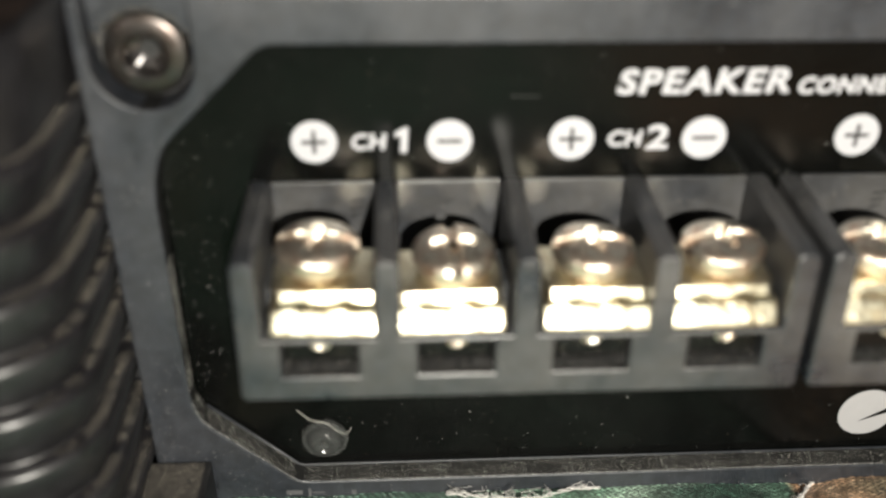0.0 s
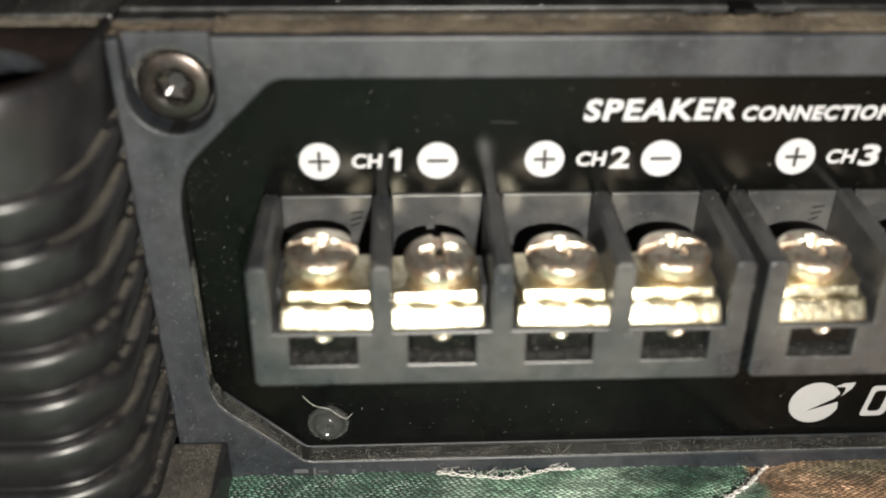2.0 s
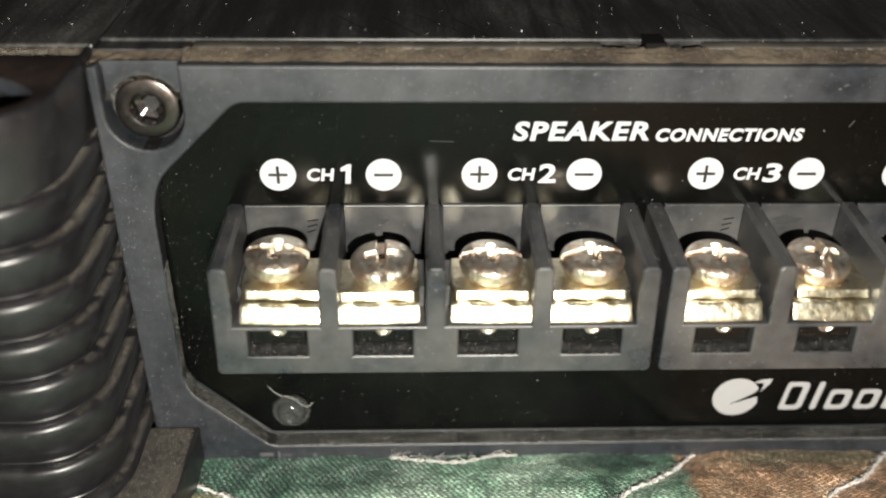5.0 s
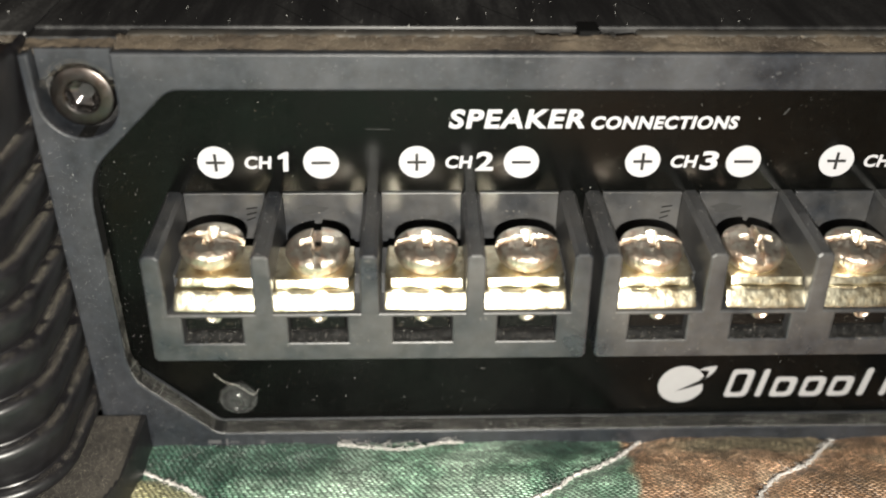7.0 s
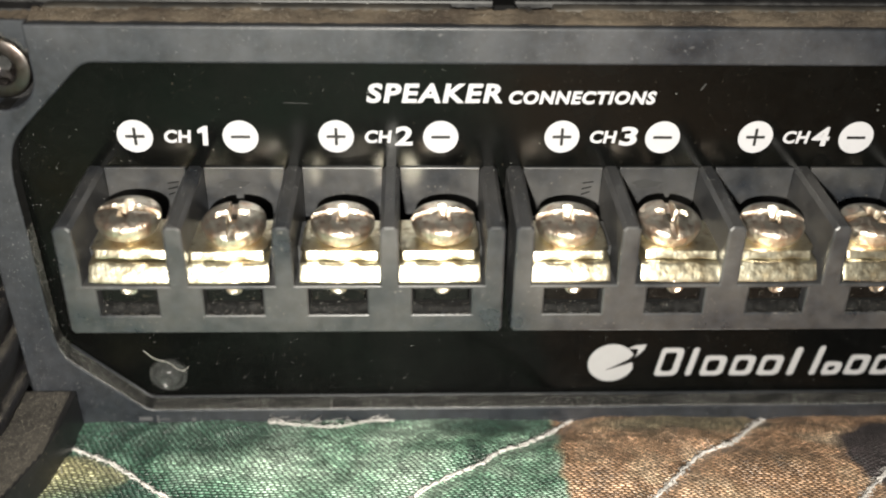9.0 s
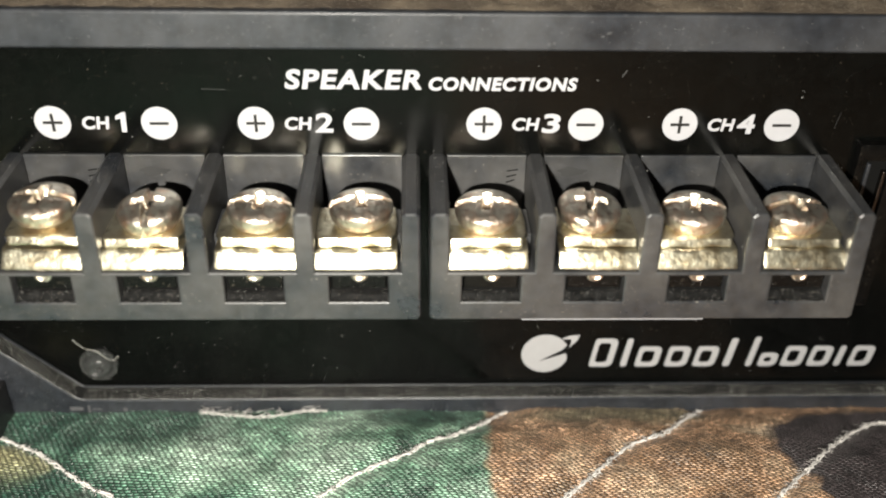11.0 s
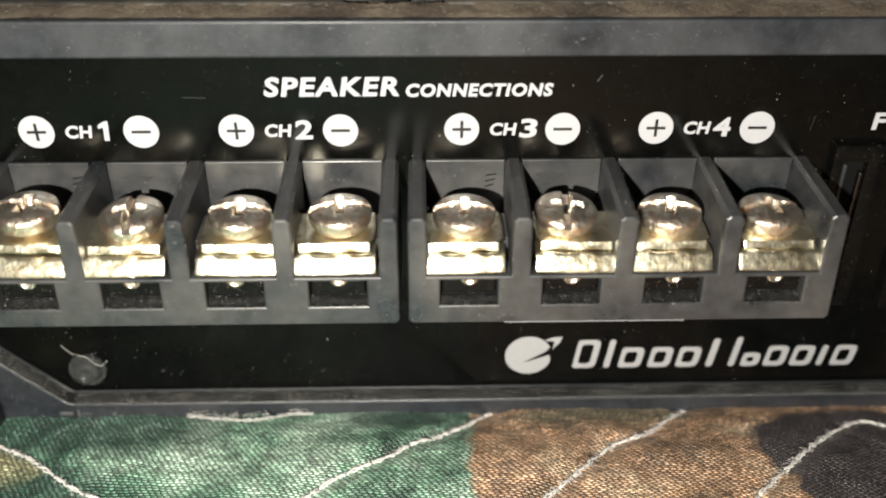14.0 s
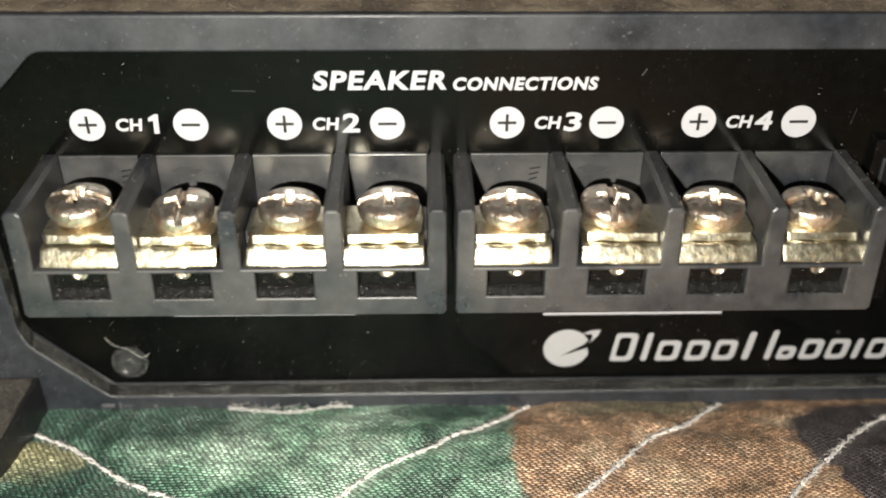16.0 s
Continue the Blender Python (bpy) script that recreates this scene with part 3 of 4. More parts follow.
def clear_stud(panel):
    bm = bmesh.new()
    lathe(bm, [(2.35, 0.02), (2.4, 0.35), (2.28, 0.58), (2.02, 0.62), (1.86, 0.45), (1.8, 0.75), (1.6, 1.15), (1.25, 1.42), (0.95, 1.5), (0.75, 1.36), (0.4, 1.1), (0.1, 1.05)], (-0.95, 0, 7.3), "y", 40)
    stud = auto_smooth(part("clear_stud", bm, CLEAR, panel, "clear plastic domed stud"), 50)
    bm = bmesh.new()
    lathe(bm, [(0.5, 0.02), (0.42, 0.6), (0.15, 1.0)], (-0.95, 0, 6.7), "y", 12)
    part("core", bm, STEEL, stud)


# --- terminal strips
PITCH, CELL, WALLT = 11.0, 8.9, 2.1
TOP_Z, FLOOR_Z, LOW_Z, FRONT_Y = 36.9, 30.0, 24.12, -12.8


def make_screw():
    """Pan head with a crossed recess and a slot across it, standing on z = 0."""
    bm = bmesh.new()
    prof = [(1.6, -2.0), (1.6, -0.02), (2.75, 0.0), (2.95, 0.1), (3.2, 0.5), (3.38, 1.05), (3.43, 1.5), (3.40, 1.78), (3.24, 2.02), (2.92, 2.22), (2.4, 2.42), (1.75, 2.57), (1.1, 2.66), (0.4, 2.70)]
    lathe(bm, prof, (0, 0, 0), "z", 56)
    bmesh.ops.holes_fill(bm, edges=[e for e in bm.edges if e.is_boundary])
    head = part("screw", bm, SCREW)
    cutters = []
    # slot right across, then the two tapered arms of the crossed recess
    for (x0, x1, y0, y1), z0, tx, ty in (((-0.42, 0.42, -4, 4), 1.5, 1.0, 1.0), ((-2.0, 2.0, -0.6, 0.6), 1.3, 0.6, 0.5), ((-0.62, 0.62, -2.0, 2.0), 1.28, 0.5, 0.6)):
        cut = bmesh.new()
        box(cut, x0, x1, y0, y1, z0, 3.05)
        for v in cut.verts:
            if v.co.z < z0 + 0.1:
                v.co.x *= tx
                v.co.y *= ty
        made = bmesh.ops.extrude_face_region(cut, geom=[f for f in cut.faces if f.normal.z > 0.9])
        bmesh.ops.translate(cut, vec=(0, 0, 2), verts=[g for g in made["geom"] if isinstance(g, bmesh.types.BMVert)])
        bmesh.ops.delete(cut, geom=[f for f in cut.faces if abs(f.normal.z) > 0.9 and abs(f.calc_center_median().z - 3.05) < 0.01], context="FACES_ONLY")
        bmesh.ops.recalc_face_normals(cut, faces=cut.faces)
        cutters.append(part("cutter", cut, SCREW))
    cutter, cutter_b, cutter_c = cutters
    for c in (cutter, cutter_b, cutter_c):
        m = head.modifiers.new("cut", "BOOLEAN")
        m.operation, m.solver, m.object = "DIFFERENCE", "EXACT", c
    bpy.context.view_layer.update()
    me = bpy.data.meshes.new_from_object(head.evaluated_get(bpy.context.evaluated_depsgraph_get()))
    for o in (head, cutter, cutter_b, cutter_c):
        bpy.data.objects.remove(o)
    me.name = "screw"
    bm = bmesh.new()
    bm.from_mesh(me)
    bmesh.ops.remove_doubles(bm, verts=bm.verts, dist=1e-6)
    sharp = [e for e in bm.edges if len(e.link_faces) == 2 and e.calc_face_angle(0) > radians(48) and sum(v.co.z for v in e.verts) / 2 > 0.0006]
    bmesh.ops.bevel(bm, geom=sharp, offset=0.00007, segments=2, affect="EDGES", profile=0.5)
    for f in bm.faces:
        f.smooth = True
    for e in bm.edges:
        e.smooth = len(e.link_faces) == 2 and e.calc_face_angle(0) < radians(40)
    bm.to_mesh(me)
    bm.free()
    return me


def bent_plate(name, outline, width_at, lift_at):
    """A strip of bent sheet metal: the outline (y, z) drawn across the cell."""
    bm = bmesh.new()
    columns, cols = [], 21
    for c in range(cols):
        u = -1 + 2 * c / (cols - 1)
        columns.append([bm.verts.new((u * width_at(y), y - 0.12 * (1 - u * u) * smoothstep(-10.5, -11.5, y), z + lift_at(i, u))) for i, (y, z) in enumerate(outline)])
    n = len(outline)
    for a, b in zip(columns, columns[1:]):
        for i in range(n):
            bm.faces.new((a[i], a[(i + 1) % n], b[(i + 1) % n], b[i]))
    bm.faces.new(columns[0][::-1])
    bm.faces.new(columns[-1])
    bmesh.ops.recalc_face_normals(bm, faces=bm.faces)
    edge = [e for e in bm.edges if any(len(f.verts) > 4 for f in e.link_faces)]
    bmesh.ops.bevel(bm, geom=edge, offset=0.09, segments=2, affect="EDGES", profile=0.5)
    ob = auto_smooth(part(name, bm, PLATE), 30)
    me = ob.data
    bpy.data.objects.remove(ob)
    return me


def make_clamps():
    """The square washer, whose front is bent down, and the lip of the wire plate under it."""
    w = CELL / 2 - 0.06
    washer = [(-5.0, 33.05), (-8.0, 33.03), (-10.6, 33.03), (-11.0, 32.98), (-11.18, 32.88), (-11.35, 32.55), (-11.54, 32.2), (-11.52, 32.06),
              (-11.3, 32.16), (-10.9, 32.5), (-10.5, 32.6), (-5.0, 32.6)]
    lip = [(-9.5, 32.15), (-11.6, 32.05), (-11.85, 31.98), (-12.08, 31.75), (-12.55, 31.0), (-12.93, 30.45), (-12.95, 30.28), (-12.75, 30.15),
           (-12.3, 30.3), (-11.6, 31.3), (-11.2, 31.6), (-9.5, 31.7)]
    upper = bent_plate("clamp_plate", washer, lambda y: w * ((0.95 if y > -6 else 1.0) - 0.13 * smoothstep(-10.4, -11.1, y)),
                       lambda i, u: 0.17 * math.sin(math.pi * min(1.0, abs(u) / 0.92)) ** 2 if 6 <= i <= 8 else 0.0)
    lower = bent_plate("wire_plate", lip, lambda y: w, lambda i, u: 0.05 * math.sin(7 * u) if i in (1, 2) else 0.0)
    return upper, lower


def grit_bank(name, x0, x1, y0, y1, height, parent, step=0.3, rough=0.22, keep=None):
    """A bumpy sheet of packed grit; height gives its level at (x, y)."""
    xs, ys = np.arange(x0, x1 + step / 2, step), np.linspace(y0, y1, max(3, int(abs(y1 - y0) / step) + 1))
    verts = [(x, y, height(x, y) + rough * noise.noise((x * 1.3, y * 1.3, 4.0)) + 0.6 * rough * noise.noise((x * 3.1, y * 3.1, 9.0))) for y in ys for x in xs]
    n = len(xs)
    faces = [(j * n + i, j * n + i + 1, j * n + n + i + 1, j * n + n + i) for j in range(len(ys) - 1) for i in range(n - 1) if keep is None or keep(xs[i], ys[j])]
    return from_lists(name, verts, faces, GRIT, parent, smooth=True)


def terminal_strip(x0, turns, seats, shifts, screw_mesh, clamp_meshes):
    """Four cells between five dividers; x0 is the middle of the first divider."""
    h = WALLT / 2
    outline = [(x0 - h, LOW_Z, 0.4)]
    for k in range(5):
        c = x0 + PITCH * k
        if k:
            outline.append((c - h, FLOOR_Z, 0))
        outline += [(c - h + 0.1, TOP_Z), (c + h - 0.1, TOP_Z)]
        if k < 4:
            outline.append((c + h, FLOOR_Z, 0))
    outline.append((x0 + 4 * PITCH + h, LOW_Z, 0.4))
    holes = [[(c - 3.1, 26.4), (c + 3.1, 26.4), (c + 3.1, 29.5), (c - 3.1, 29.5)] for c in (x0 + PITCH * (k + 0.5) for k in range(4))]
    bm = slab(bmesh.new(), rounded(outline, 0.4, 1)[::-1], holes, FRONT_Y, 0.4, bevel=0.34, segments=4)
    for v in bm.verts:
        if v.co.y < FRONT_Y + 1:
            v.co.y -= 0.75 * (TOP_Z - v.co.z) / (TOP_Z - LOW_Z)
        elif v.co.z > TOP_Z - 0.8:
            v.co.z += 0.38
    strip = part("terminal_strip", bm, BLOCK, amplifier, "dark grey moulded four-screw barrier terminal strip")
    for k in range(4):
        c = x0 + PITCH * (k + 0.5)
        bm = bmesh.new()
        box(bm, c - CELL / 2 - 0.03, c + CELL / 2 + 0.03, -0.35, 0.3, FLOOR_Z - 0.1, TOP_Z + 0.32, 0.08)
        part("cell_back", bm, BLOCK, strip)
        if k == 0:
            for j in range(3):
                bm = bmesh.new()
                box(bm, -0.55 - 0.1 * j, 0.5, -0.38, -0.33, -0.07, 0.07)
                bmesh.ops.rotate(bm, verts=bm.verts, matrix=Matrix.Rotation(-0.35 + 0.1 * j, 3, "Y"))
                bmesh.ops.translate(bm, verts=bm.verts, vec=(c + 2.8 + 0.15 * j, 0, 34.0 + 0.7 * j))
                part("mould_mark", bm, DARK, strip)
        # near-black insert that paints the shade deep in the wire hole
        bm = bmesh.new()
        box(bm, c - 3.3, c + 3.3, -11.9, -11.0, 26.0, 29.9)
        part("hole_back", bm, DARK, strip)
        if k == 1:
            bm = bmesh.new()
            blot = [(c - 1.2 + (1.6 + 0.3 * math.sin(5 * a)) * math.cos(a), 35.2 + (0.55 + 0.15 * math.cos(3 * a)) * math.sin(a)) for a in np.linspace(0, 6.1, 26)]
            outline_shape(bm, blot, -0.36, 0.02)
            part("smudge", bm, SCUFF, strip, "dark smudge")
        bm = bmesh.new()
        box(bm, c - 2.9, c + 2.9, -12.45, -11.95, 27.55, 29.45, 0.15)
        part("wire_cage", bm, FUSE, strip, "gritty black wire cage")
        grit_bank("hole_grit", c - 3.08, c + 3.08, -13.35, -11.95, lambda x, y: 26.42 + 0.55 * smoothstep(-13.3, -12.0, y), strip, 0.22, 0.2).data.materials[0] = REVEAL
        bm = bmesh.new()
        box(bm, c - CELL / 2 + 0.1, c + CELL / 2 - 0.1, -9.4, -4.2, FLOOR_Z - 0.05, 32.5)
        part("cell_floor", bm, BLOCK, strip)
        tilt = 0.02 * math.sin(k * 2.9 + x0)
        for name, mesh, label in (("clamp_plate", clamp_meshes[0], "pale gold plated clamp plate"), ("wire_plate", clamp_meshes[1], "pale gold plated wire plate")):
            clamp = new(name, mesh)
            clamp.parent = strip
            clamp.location = (c * MM, 0, seats[k] * MM * (0.3 if name == "clamp_plate" else 0.0))
            clamp.rotation_euler = (0, tilt, 0)
            tagged(clamp, label)
        ob = new("screw", screw_mesh)
        ob.parent = strip
        ob.location = ((c + shifts[k]) * MM, -8.0 * MM, (33.06 + seats[k]) * MM)
        ob.rotation_mode = "QUATERNION"
        ob.rotation_quaternion = Euler((radians(3 + 2 * math.sin(k * 1.7)), radians(2.5 * math.cos(k * 2.3 + x0)), 0)).to_quaternion() @ Euler((0, 0, turns[k])).to_quaternion()
        tagged(ob, "shiny plated pan-head terminal screw")
        bm = bmesh.new()
        lathe(bm, [(0.95, -0.4), (0.95, 0.0), (0.85, 0.16), (0.65, 0.2), (0.5, 0.08), (0.1, 0.05)], (c + 0.05, -12.5, 29.35), "y", 24)
        auto_smooth(part("screw_tip", bm, SCREW, strip), 50)
    return strip


# --- heat sink with stepped fins round its corner
FIN_LEDGES = [46.4, 41.4, 36.2, 31.2, 26.2, 20.7, 14.9, 8.8]


def corner_line(out):
    """Plan of the heat sink's skin, set outward by out: along the side, round the corner, along the front."""
    cx, cy, r = -26.3, -10.0, 8.4
    pts = [(cx + r + out, 1.0), (cx + r + out, -2.5), (cx + r + out, -6.0)]
    pts += [(cx + (r + out) * math.cos(a), cy - (r + out) * math.sin(a)) for a in np.linspace(0, math.pi / 2, 18)]
    pts += [(x, cy - r - out) for x in (-30, -36, -44, -60, -75)]
    return pts


def heat_sink():
    # profile from the top down: (outset, height); each ledge looks up, then the fin tapers back
    prof = [(-0.55, 55.0), (-0.2, 54.9), (0.0, 54.6)]
    z_prev = 54.6
    for i, z in enumerate(FIN_LEDGES):
        span = z_prev - z
        inset = -1.5 if i else -0.8
        for f, o in ((0.35, 0.22), (0.65, 0.55), (0.9, 0.9)):
            prof.append((inset * o, z_prev - span * f))
        prof += [(inset, z + 0.12), (inset + 0.1, z), (-0.80, z - 0.02), (-0.45, z - 0.12), (-0.18, z - 0.34), (-0.03, z - 0.66), (0.0, z - 0.95), (-0.02, z - 1.2)]
        z_prev = z - 1.2
    prof += [(-0.5, 7.2), (-0.6, 6.8)]
    verts, faces = [], []
    lines = [corner_line(o) for o, _ in prof]
    n = len(lines[0])
    for (o, z), line in zip(prof, lines):
        for k, (x, y) in enumerate(line):
            w = 0.10 * noise.noise((x * 0.35, y * 0.35, z * 0.8))
            verts.append((x + w, y + w, z + 0.5 * w))
    for j in range(len(prof) - 1):
        for k in range(n - 1):
            a = j * n + k
            faces.append((a, a + 1, a + n + 1, a + n))
    ob = from_lists("heat_sink", verts, faces, FIN, amplifier, "black ribbed heat sink with rounded dusty fins")
    auto_smooth(ob, 38)
    # top with the open mounting slot
    rim = [(x, y) for x, y in corner_line(-0.5)]
    outer = rim[1:] + [(-75, -1.4), (rim[1][0], -1.4)]
    slot = rounded([(-58, -17.0), (-27, -17.0), (-22.6, -15.4), (-20.1, -13.0), (-19.6, -11.2, 0.5), (-21.5, -8.8), (-25, -6.6), (-31, -5.4), (-58, -5.2)], 2.0)
    bm = slab(bmesh.new(), outer, [slot], 53.2, 55.0, bevel=0.2, axis="z")
    lid = auto_smooth(part("sink_top", bm, RUST, ob, "brown-stained top of the heat sink with an open slot"))
    # rear slot faces take the paler bezel plastic to paint their lit look
    lid.data.materials.append(BEZEL)
    for f in lid.data.polygons:
        f.material_index = int(abs(f.normal.z) < 0.75 and f.normal.y < 0.1 and f.center.y > -0.012)
    bm = bmesh.new()
    loop = [(x, y) for x, y in slot]
    up = [bm.verts.new((x, y, 53.4)) for x, y in loop]
    dn = [bm.verts.new((x, y, 36.0)) for x, y in loop]
    for k in range(len(loop)):
        bm.faces.new((up[k], up[(k + 1) % len(loop)], dn[(k + 1) % len(loop)], dn[k]))
    bm.faces.new(dn)
    bmesh.ops.recalc_face_normals(bm, faces=bm.faces)
    bmesh.ops.reverse_faces(bm, faces=bm.faces)
    # same paler plastic, standing in for light on the rear wall
    part("slot_wall", bm, BEZEL, ob, smooth=False)
    # foot
    plan = rounded([(-12.35, -2.1, 0.3), (-12.4, -8.0), (-12.9, -13.5), (-15.5, -21.5), (-22, -25.5), (-75, -26), (-75, -2.1, 0)], 1.5)
    bm = slab(bmesh.new(), plan, [], 0.2, 6.3, bevel=0.5, axis="z", segments=3)
    foot = auto_smooth(part("foot", bm, FOOT, ob, "black mounting foot under a layer of dust"))
    grit_bank("foot_grit", -34, -12.8, -25, -2.3, lambda x, y: 6.36, foot, 0.35, 0.12,
              lambda x, y: x < -13.2 + 0.32 * min(0, y + 13) * (1 if y > -21 else 1.6))
    return ob


def groove_z(x, y):
    t = (y + 1.4) / 3.0
    return 53.98 + 0.85 * t ** 0.8 + 0.16 * noise.noise((x * 0.5, y * 0.5, 2.0)) * min(1, t * 4) + 0.10 * noise.noise((x * 1.7, y * 1.7, 5.0)) * min(1, t * 4) + 0.13 * noise.noise((x * 3.3, y * 3.3, 8.0)) * min(1, t * 4)


def top_cover():
    bm = bmesh.new()
    box(bm, -17.85, RIGHT, 3.6, 190, 50.6, 55.1, 0.3)
    box(bm, -75, -17.9, 1.65, 190, 50.6, 55.1, 0.3)
    cover = part("top_cover", bm, TOP, amplifier, "scratched black top cover")
    bm = bmesh.new()
    box(bm, -8.7, RIGHT, -1.45, 3.5, 53.5, 53.96)
    groove = part("groove", bm, LEDGE, amplifier, "groove packed with brown dust")
    xs, ys = np.arange(-8.6, 118, 0.26), np.linspace(-1.4, 1.6, 12)
    verts, faces = [], []
    for y in ys:
        for x in xs:
            verts.append((x, y, groove_z(x, y)))
    n = len(xs)
    for j in range(len(ys) - 1):
        for i in range(n - 1):
            a = j * n + i
            faces.append((a, a + 1, a + n + 1, a + n))
    from_lists("dust_bank", verts, faces, LEDGE, groove, "bank of packed brown dust", smooth=True)
    for x, y, turn in ((8.5, 8, 2.2), (13.5, 7.5, 2.15), (17.5, 8.5, 2.25), (21, 7.2, 2.1), (31, 8, 2.2), (47, 9, 2.0)):
        bm = bmesh.new()
        box(bm, -3.6, 3.6, -0.05, 0.05, 0.0, 0.012)
        bmesh.ops.rotate(bm, verts=bm.verts, matrix=Matrix.Rotation(turn, 3, "Z"))
        bmesh.ops.translate(bm, verts=bm.verts, vec=(x, y, 55.1))
        part("scratch", bm, DARK, cover)
    bm = bmesh.new()
    box(bm, -17.8, -8.1, 1.25, 3.58, 53.4, 54.75, 0.15)
    part("cover_corner", bm, TOP, cover)
    bm = bmesh.new()
    box(bm, -17.8, -8.8, -0.45, 1.2, 53.5, 54.16, 0.1)
    corner = part("groove", bm, LEDGE, amplifier, "groove packed with brown dust")
    grit_bank("dust_bank", -17.8, -8.7, -0.4, 1.3, lambda x, y: 54.2 + 0.2 * (y + 0.4), corner, 0.25, 0.2).data.materials[0] = LEDGE
    for x0, x1 in ((-8, 34.6), (37.0, 38.8), (41.4, 43.2), (45.2, 140)):
        bm = bmesh.new()
        box(bm, x0, x1, 1.35 if x1 - x0 > 5 else 1.7, 3.5, 53.0, 54.92 if x1 - x0 > 5 else 54.6, 0.4, 3)
        auto_smooth(part("cover_lip", bm, LIP, cover, "grey plastic lip"), 50)
    bm = bmesh.new()
    box(bm, 38.95, 41.25, 1.5, 4.4, 53.0, 55.3, 0.2)
    part("latch", bm, DARK, cover)
    bm = bmesh.new()
    box(bm, -74, RIGHT - 0.5, 1.3, 189, 0.3, 50.4)
    part("case", bm, TOP, amplifier)
    bm = bmesh.new()
    box(bm, -75, -17.9, -1.35, 1.6, 52.0, 54.45, 0.2)
    far = part("groove", bm, LEDGE, amplifier, "groove packed with brown dust")
    grit_bank("dust_bank", -60, -17.9, -1.35, 1.6, lambda x, y: 54.5 + 0.1 * (y + 1.35), far, 0.28, 0.2).data.materials[0] = LEDGE
    return cover


def fuse_socket(x0, x1, z0, z1):
    """A moulded frame standing off the panel round a dark slot."""
    bm = slab(bmesh.new(), rounded([(x0, z0), (x1, z0), (x1, z1), (x0, z1)], 0.3), [rounded([(x0 + 1.1, z0 + 1.6), (x1 - 2.0, z0 + 1.6), (x1 - 2.0, z1 - 2.0), (x0 + 1.1, z1 - 2.0)], 0.2)], -1.1, 0.3, bevel=0.2)
    ob = auto_smooth(part("fuse_socket", bm, FUSE, amplifier, "black moulded fuse socket"))
    bm = bmesh.new()
    box(bm, x0 + 0.6, x1 - 1.4, -0.12, 0.2, z0 + 1.0, z1 - 1.2)
    part("socket_back", bm, DARK, ob)
    bm = bmesh.new()
    box(bm, x1 - 2.6, x1 - 2.2, -0.9, -0.1, z0 + 3, z1 - 3.5, 0.1)
    part("contact", bm, STEEL, ob)
    bm = bmesh.new()
    box(bm, x0 + 1.5, x0 + 1.9, -0.7, -0.1, z0 + 2.2, z1 - 2.6, 0.1)
    part("rib", bm, BEZEL, ob)
    return ob


# ---------------------------------------------------------------- dust


def scatter(name, places, mat, size, rng, parent=None, label=""):
    """Tiny uneven flecks, joined in one mesh."""
    verts, faces = [], []
    for x, y, z, s in places:
        base = len(verts)
        r = size * s
        a = [Vector((rng.uniform(-1, 1), rng.uniform(-1, 1), rng.uniform(-1, 1))).normalized() * r * rng.uniform(0.5, 1.3) for _ in range(4)]
        verts += [(x + v.x, y + v.y, z + v.z) for v in a]
        faces += [(base, base + 1, base + 2), (base, base + 2, base + 3), (base, base + 3, base + 1), (base + 1, base + 3, base + 2)]
    ob = from_lists(name, verts, faces, mat, parent, label)
    return tagged(ob, label, "dust", kind="stuff")


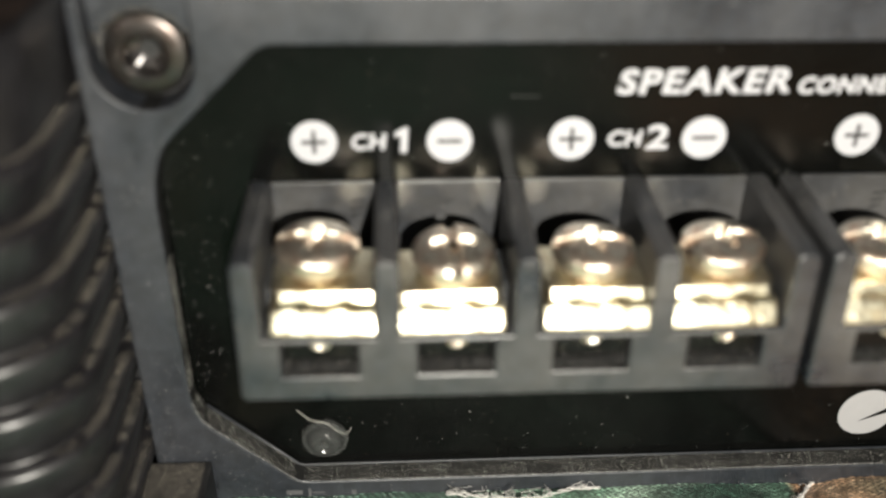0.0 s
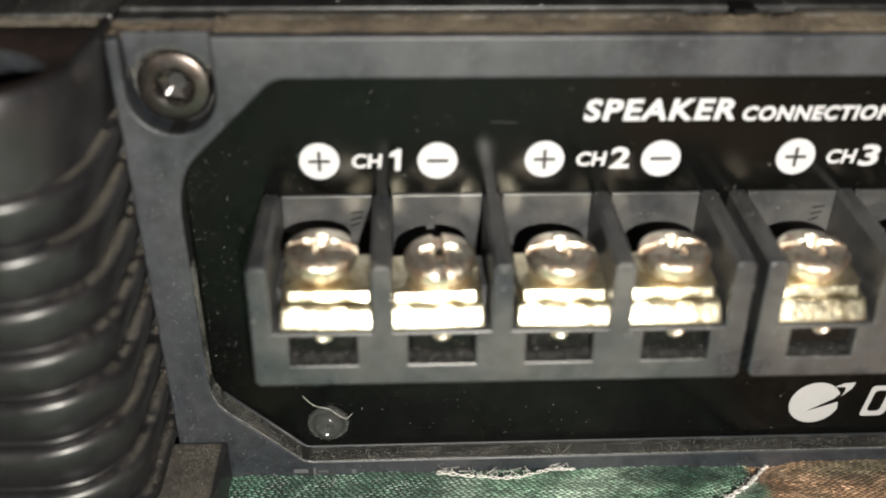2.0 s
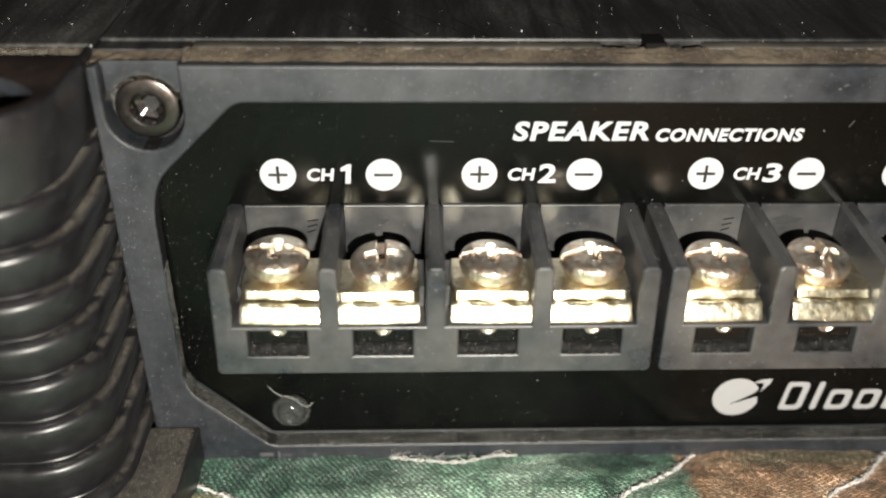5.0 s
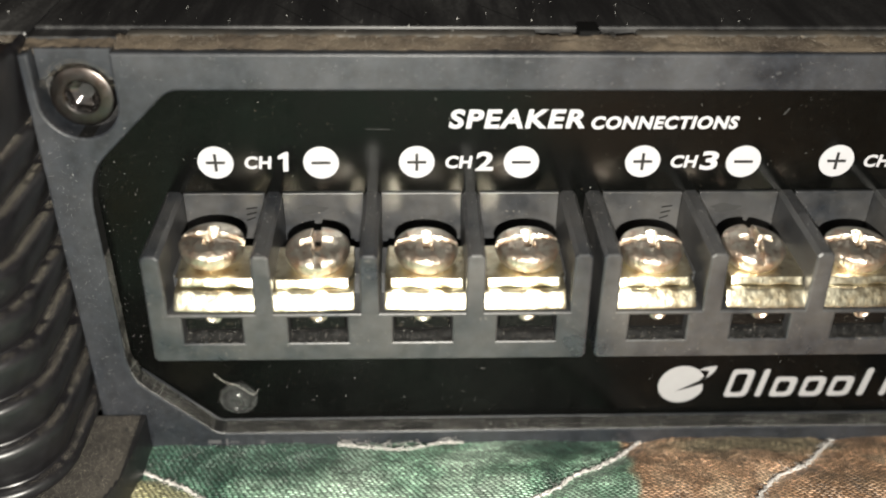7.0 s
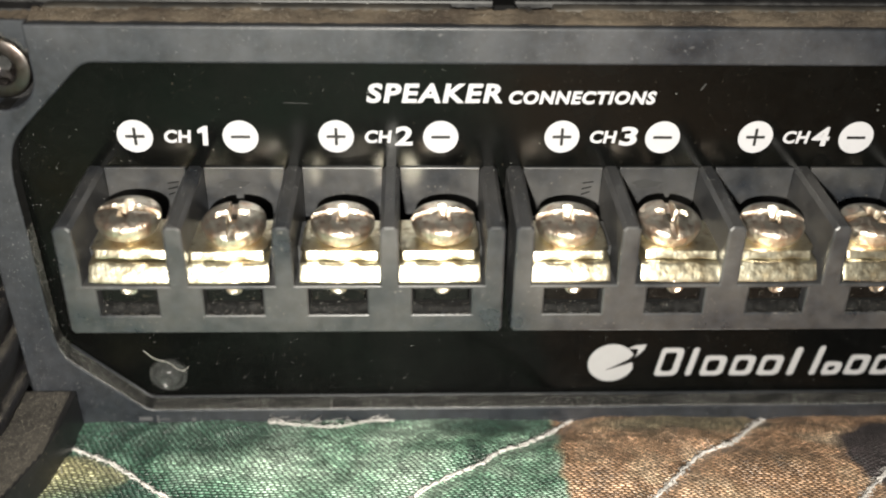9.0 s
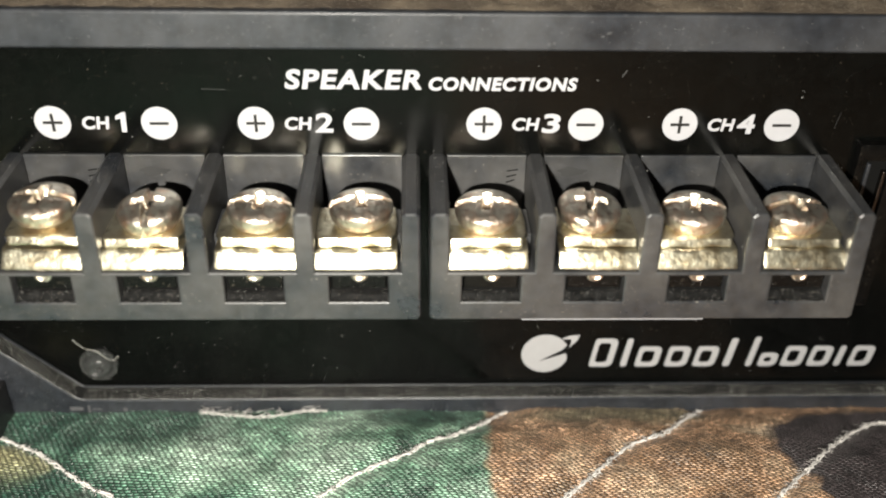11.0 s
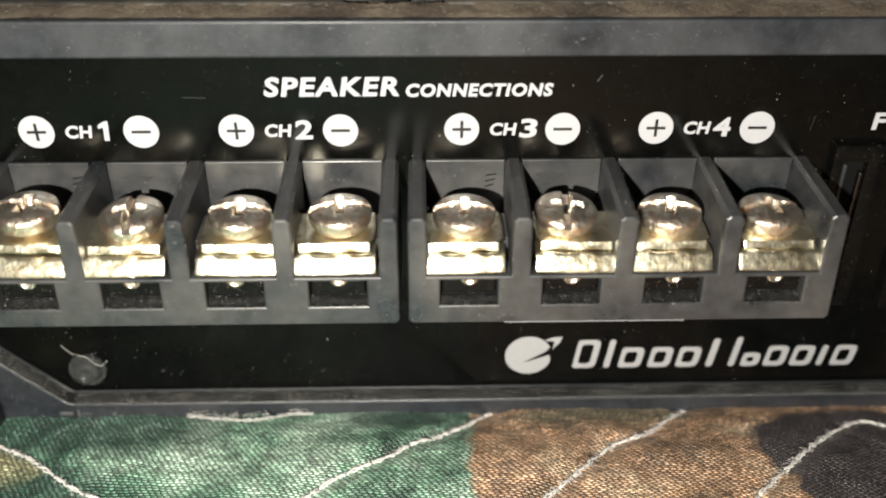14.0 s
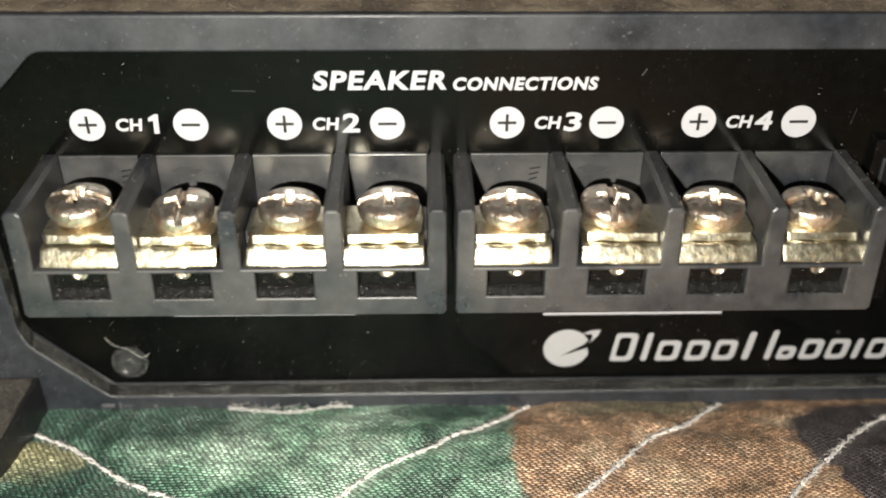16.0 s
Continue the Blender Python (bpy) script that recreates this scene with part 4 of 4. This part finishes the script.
def dust(rng):
    p, pale = [], []
    for z in FIN_LEDGES:
        line = [Vector((x, y, 0)) for x, y in corner_line(-0.7)][:26]
        for a, b in zip(line, line[1:]):
            side = 1.6 if b.x > -19.5 else (0.8 if b.x > -22 else 0.16)
            for _ in range(int((b - a).length * 110 * side)):
                q = a.lerp(b, rng.random())
                nrm = Vector((-(b - a).y, (b - a).x, 0)).normalized()
                o = rng.gauss(0, 0.32)
                if noise.noise((q.x * 0.9, q.y * 0.9, z)) > -0.35 + 0.3 * rng.random():
                    p.append((q.x + nrm.x * o, q.y + nrm.y * o, z + 0.03 + abs(rng.gauss(0, 0.06)), rng.uniform(0.2, 0.65)))
    # the ledge below the panel and its chamfers
    edge = [Vector((x, 0, z)) for x, z in ((-13.47, 30), (-13.47, 14.5), (-12.6, 12.25), (-3.8, 3.72), (40, 3.76), (110, 3.83))]
    for a, b in zip(edge, edge[1:]):
        dense = 130 if abs(b.x - a.x) < 0.5 else 280
        for _ in range(int((b - a).length * dense)):
            q = a.lerp(b, rng.random())
            y = -2 * rng.random()
            if noise.noise((q.x * 0.25, y, q.z * 0.25)) + rng.uniform(-0.6, 0.6) > -0.15:
                (pale if rng.random() < 0.65 else p).append((q.x + 0.02, y, q.z + 0.03 + (0.26 * y - 0.32) * (1 - smoothstep(12, 16, q.z)), 0.25 + 0.6 * rng.random() ** 2))
    # tight row of pale flecks: some dust, mainly the ledge's front-edge highlight painted in
    for a, b in zip(edge[1:], edge[2:]):
        for _ in range(int((b - a).length * 60)):
            q = a.lerp(b, rng.random())
            pale.append((q.x, -1.92 + rng.gauss(0, 0.04), q.z - 0.8, rng.uniform(0.25, 0.6)))
    # dust ring on the stud that also paints its bright rim reflections
    for _ in range(420):
        a = rng.uniform(0, 6.28)
        pale.append((-0.95 + 2.3 * math.cos(a) + rng.gauss(0, 0.08), -0.6 * rng.random() - 0.02, 7.3 + 2.3 * math.sin(a) + rng.gauss(0, 0.08), rng.uniform(0.25, 0.6)))
    for _ in range(900):
        a, r = rng.uniform(0.3, 2.85), rng.uniform(3.4, 4.3)
        p.append((-12.8 + r * math.cos(a), -0.75 - 0.1 * rng.random(), 48.85 + r * math.sin(a), rng.uniform(0.3, 0.8)))
    for _ in range(9000):
        x, y = rng.uniform(-8.6, 110), rng.uniform(-1.4, 1.4)
        p.append((x, y, groove_z(x, y) + 0.02, rng.uniform(0.3, 0.9)))
    for _ in range(5200):
        p.append((rng.uniform(-40, -18), rng.uniform(-1.3, 1.5), 54.72 + 0.05 * rng.random(), rng.uniform(0.4, 1.1)))
    for _ in range(11000):
        t = rng.random()
        y = -2.5 - 21 * t
        x = rng.uniform(-26, -12.9 - 3.5 * t ** 1.8)
        p.append((x, y, 6.42, rng.uniform(0.3, 0.9)))
    for x0 in (-5, 42):
        for k in range(4):
            c = x0 + PITCH * (k + 0.5)
            for _ in range(150):
                y = rng.uniform(-13.4, -12.0)
                (p if rng.random() < 0.7 else pale).append((c + rng.uniform(-3, 3), y, 26.5 + 0.6 * smoothstep(-13.3, -12.0, y), rng.uniform(0.25, 0.8)))
            for _ in range(70):
                (p if rng.random() < 0.6 else pale).append((c + rng.uniform(-2.9, 2.9), -12.48, rng.uniform(27.6, 29.4), rng.uniform(0.2, 0.7)))
            for _ in range(170):
                z = 26.5 - 1.7 * rng.random() ** 2
                p.append((c + rng.uniform(-3.4, 3.4), FRONT_Y - 0.75 * (TOP_Z - z) / (TOP_Z - LOW_Z) - 0.02, z, rng.uniform(0.25, 0.7)))
    # pale specks on the panel, plate and dividers
    s = pale
    for _ in range(1100):
        x = rng.uniform(-13, 100)
        z = 4 + 45 * rng.random() ** 1.3
        s.append((x, -0.02, z, 0.35 + 1.0 * rng.random() ** 3))
    for _ in range(260):
        s.append((-13 + 12 * rng.random() ** 2, -0.03, rng.uniform(12, 42), rng.uniform(0.3, 1.0)))
    for _ in range(420):
        z = rng.uniform(3, 46)
        s.append((rng.uniform(-17.6, -13.9), -2.03, z, rng.uniform(0.3, 0.8)))
    for _ in range(260):
        s.append((rng.uniform(-17, 105), -2.03, rng.choice((rng.uniform(0.5, 3.3), rng.uniform(50.2, 53.6))), rng.uniform(0.3, 0.7)))
    for _ in range(900):
        k = rng.randrange(10)
        xd = (-5 + PITCH * k) if k < 5 else (42 + PITCH * (k - 5))
        z = rng.uniform(25, 36.5)
        (p if rng.random() < 0.5 else s).append((xd + rng.choice((-1, 1)) * WALLT / 2 * 1.02, rng.uniform(-12.6, -1), max(z, 31), rng.uniform(0.25, 0.7)))
    for _ in range(700):
        k = rng.randrange(10)
        xd = (-5 + PITCH * k) if k < 5 else (42 + PITCH * (k - 5))
        y = rng.uniform(-12.5, -0.5)
        s.append((xd + rng.uniform(-0.9, 0.9), y, TOP_Z + 0.03 + 0.03 * (y + 12.8), rng.uniform(0.3, 0.8)))
    for _ in range(170):
        s.append((rng.uniform(-40, 60), 2 + 13 * rng.random() ** 1.5, 55.12, 0.5 + 1.6 * rng.random() ** 3))
    for _ in range(700):
        s.append((rng.uniform(-17.6, 105), -2.03, rng.uniform(50.4, 53.7), 0.2 + 0.4 * rng.random() ** 2))
    scatter("dust", p, DUST, 0.062, rng, None, "tan dust grains lying on ledges and fins")
    scatter("lint", s, LINT, 0.066, rng, None, "pale lint specks clinging to the black plastic, some painting edge highlights")


def fibres(rng):
    bm = bmesh.new()
    tube(bm, glide([(-3.6, -0.25, 11.3), (-2.3, -0.7, 10.3), (-0.6, -1.0, 10.0), (0.6, -1.3, 9.1), (1.3, -1.0, 8.6), (1.9, -0.5, 8.9)], 8), 0.024, 5)
    tagged(part("hair_fibre", bm, FIBRE, smooth=True), "pale curled fibre caught on the clear stud", "fibre")
    bm = bmesh.new()
    pts = [(x, y, cloth_z(x, y) + 0.35) for x, y in ((11.5, -2.7), (14, -3.3), (16.6, -3.9), (19, -4.5), (21.1, -4.4), (23.4, -3.2), (25, -2.6), (28, -2.5))]
    line = glide(pts, 10)
    for ply in (0, 1):
        tube(bm, [(q.x, q.y + 0.13 * math.cos(i * 0.5 + ply * 3.1) + 0.09 * rng.uniform(-1, 1), q.z + 0.12 * math.sin(i * 0.5 + ply * 3.1)) for i, q in enumerate(line)], 0.06, 6)
    for _ in range(30):
        q = rng.choice(line)
        tube(bm, [q, (q.x + rng.uniform(-0.8, 0.8), q.y + rng.uniform(-0.3, 0.6), q.z + rng.uniform(0.2, 0.6)), (q.x + rng.uniform(-1.4, 1.4), q.y + rng.uniform(-0.5, 1.0), q.z + rng.uniform(0.2, 0.8))], 0.035, 3)
    tagged(part("loose_thread", bm, THREAD, smooth=True), "loose white thread lying on the fabric", "thread")


# ---------------------------------------------------------------- build
rng = random.Random(7)
support()
cloth = fabric()
for line in SEAM_LINES:
    seam(line, cloth, rng)
end_plate()
panel = front_panel()
clear_stud(panel)
screw_mesh, clamp_meshes = make_screw(), make_clamps()
terminal_strip(-5.0, (1.48, 0.06, 1.6, 1.66), (1.0, 0.25, 0.3, 0.4), (-0.1, 0.0, 0.4, 0.24), screw_mesh, clamp_meshes)
terminal_strip(42.0, (1.5, -0.06, 1.35, 1.7), (0.2, 0.35, 0.1, 0.0), (-0.4, -0.5, -0.05, -0.15), screw_mesh, clamp_meshes)
heat_sink()
top_cover()
fuse_socket(89.5, 95.5, 16.9, 39.0)
fuse_socket(99.6, 105.8, 16.4, 28.6)
dust(rng)
fibres(rng)
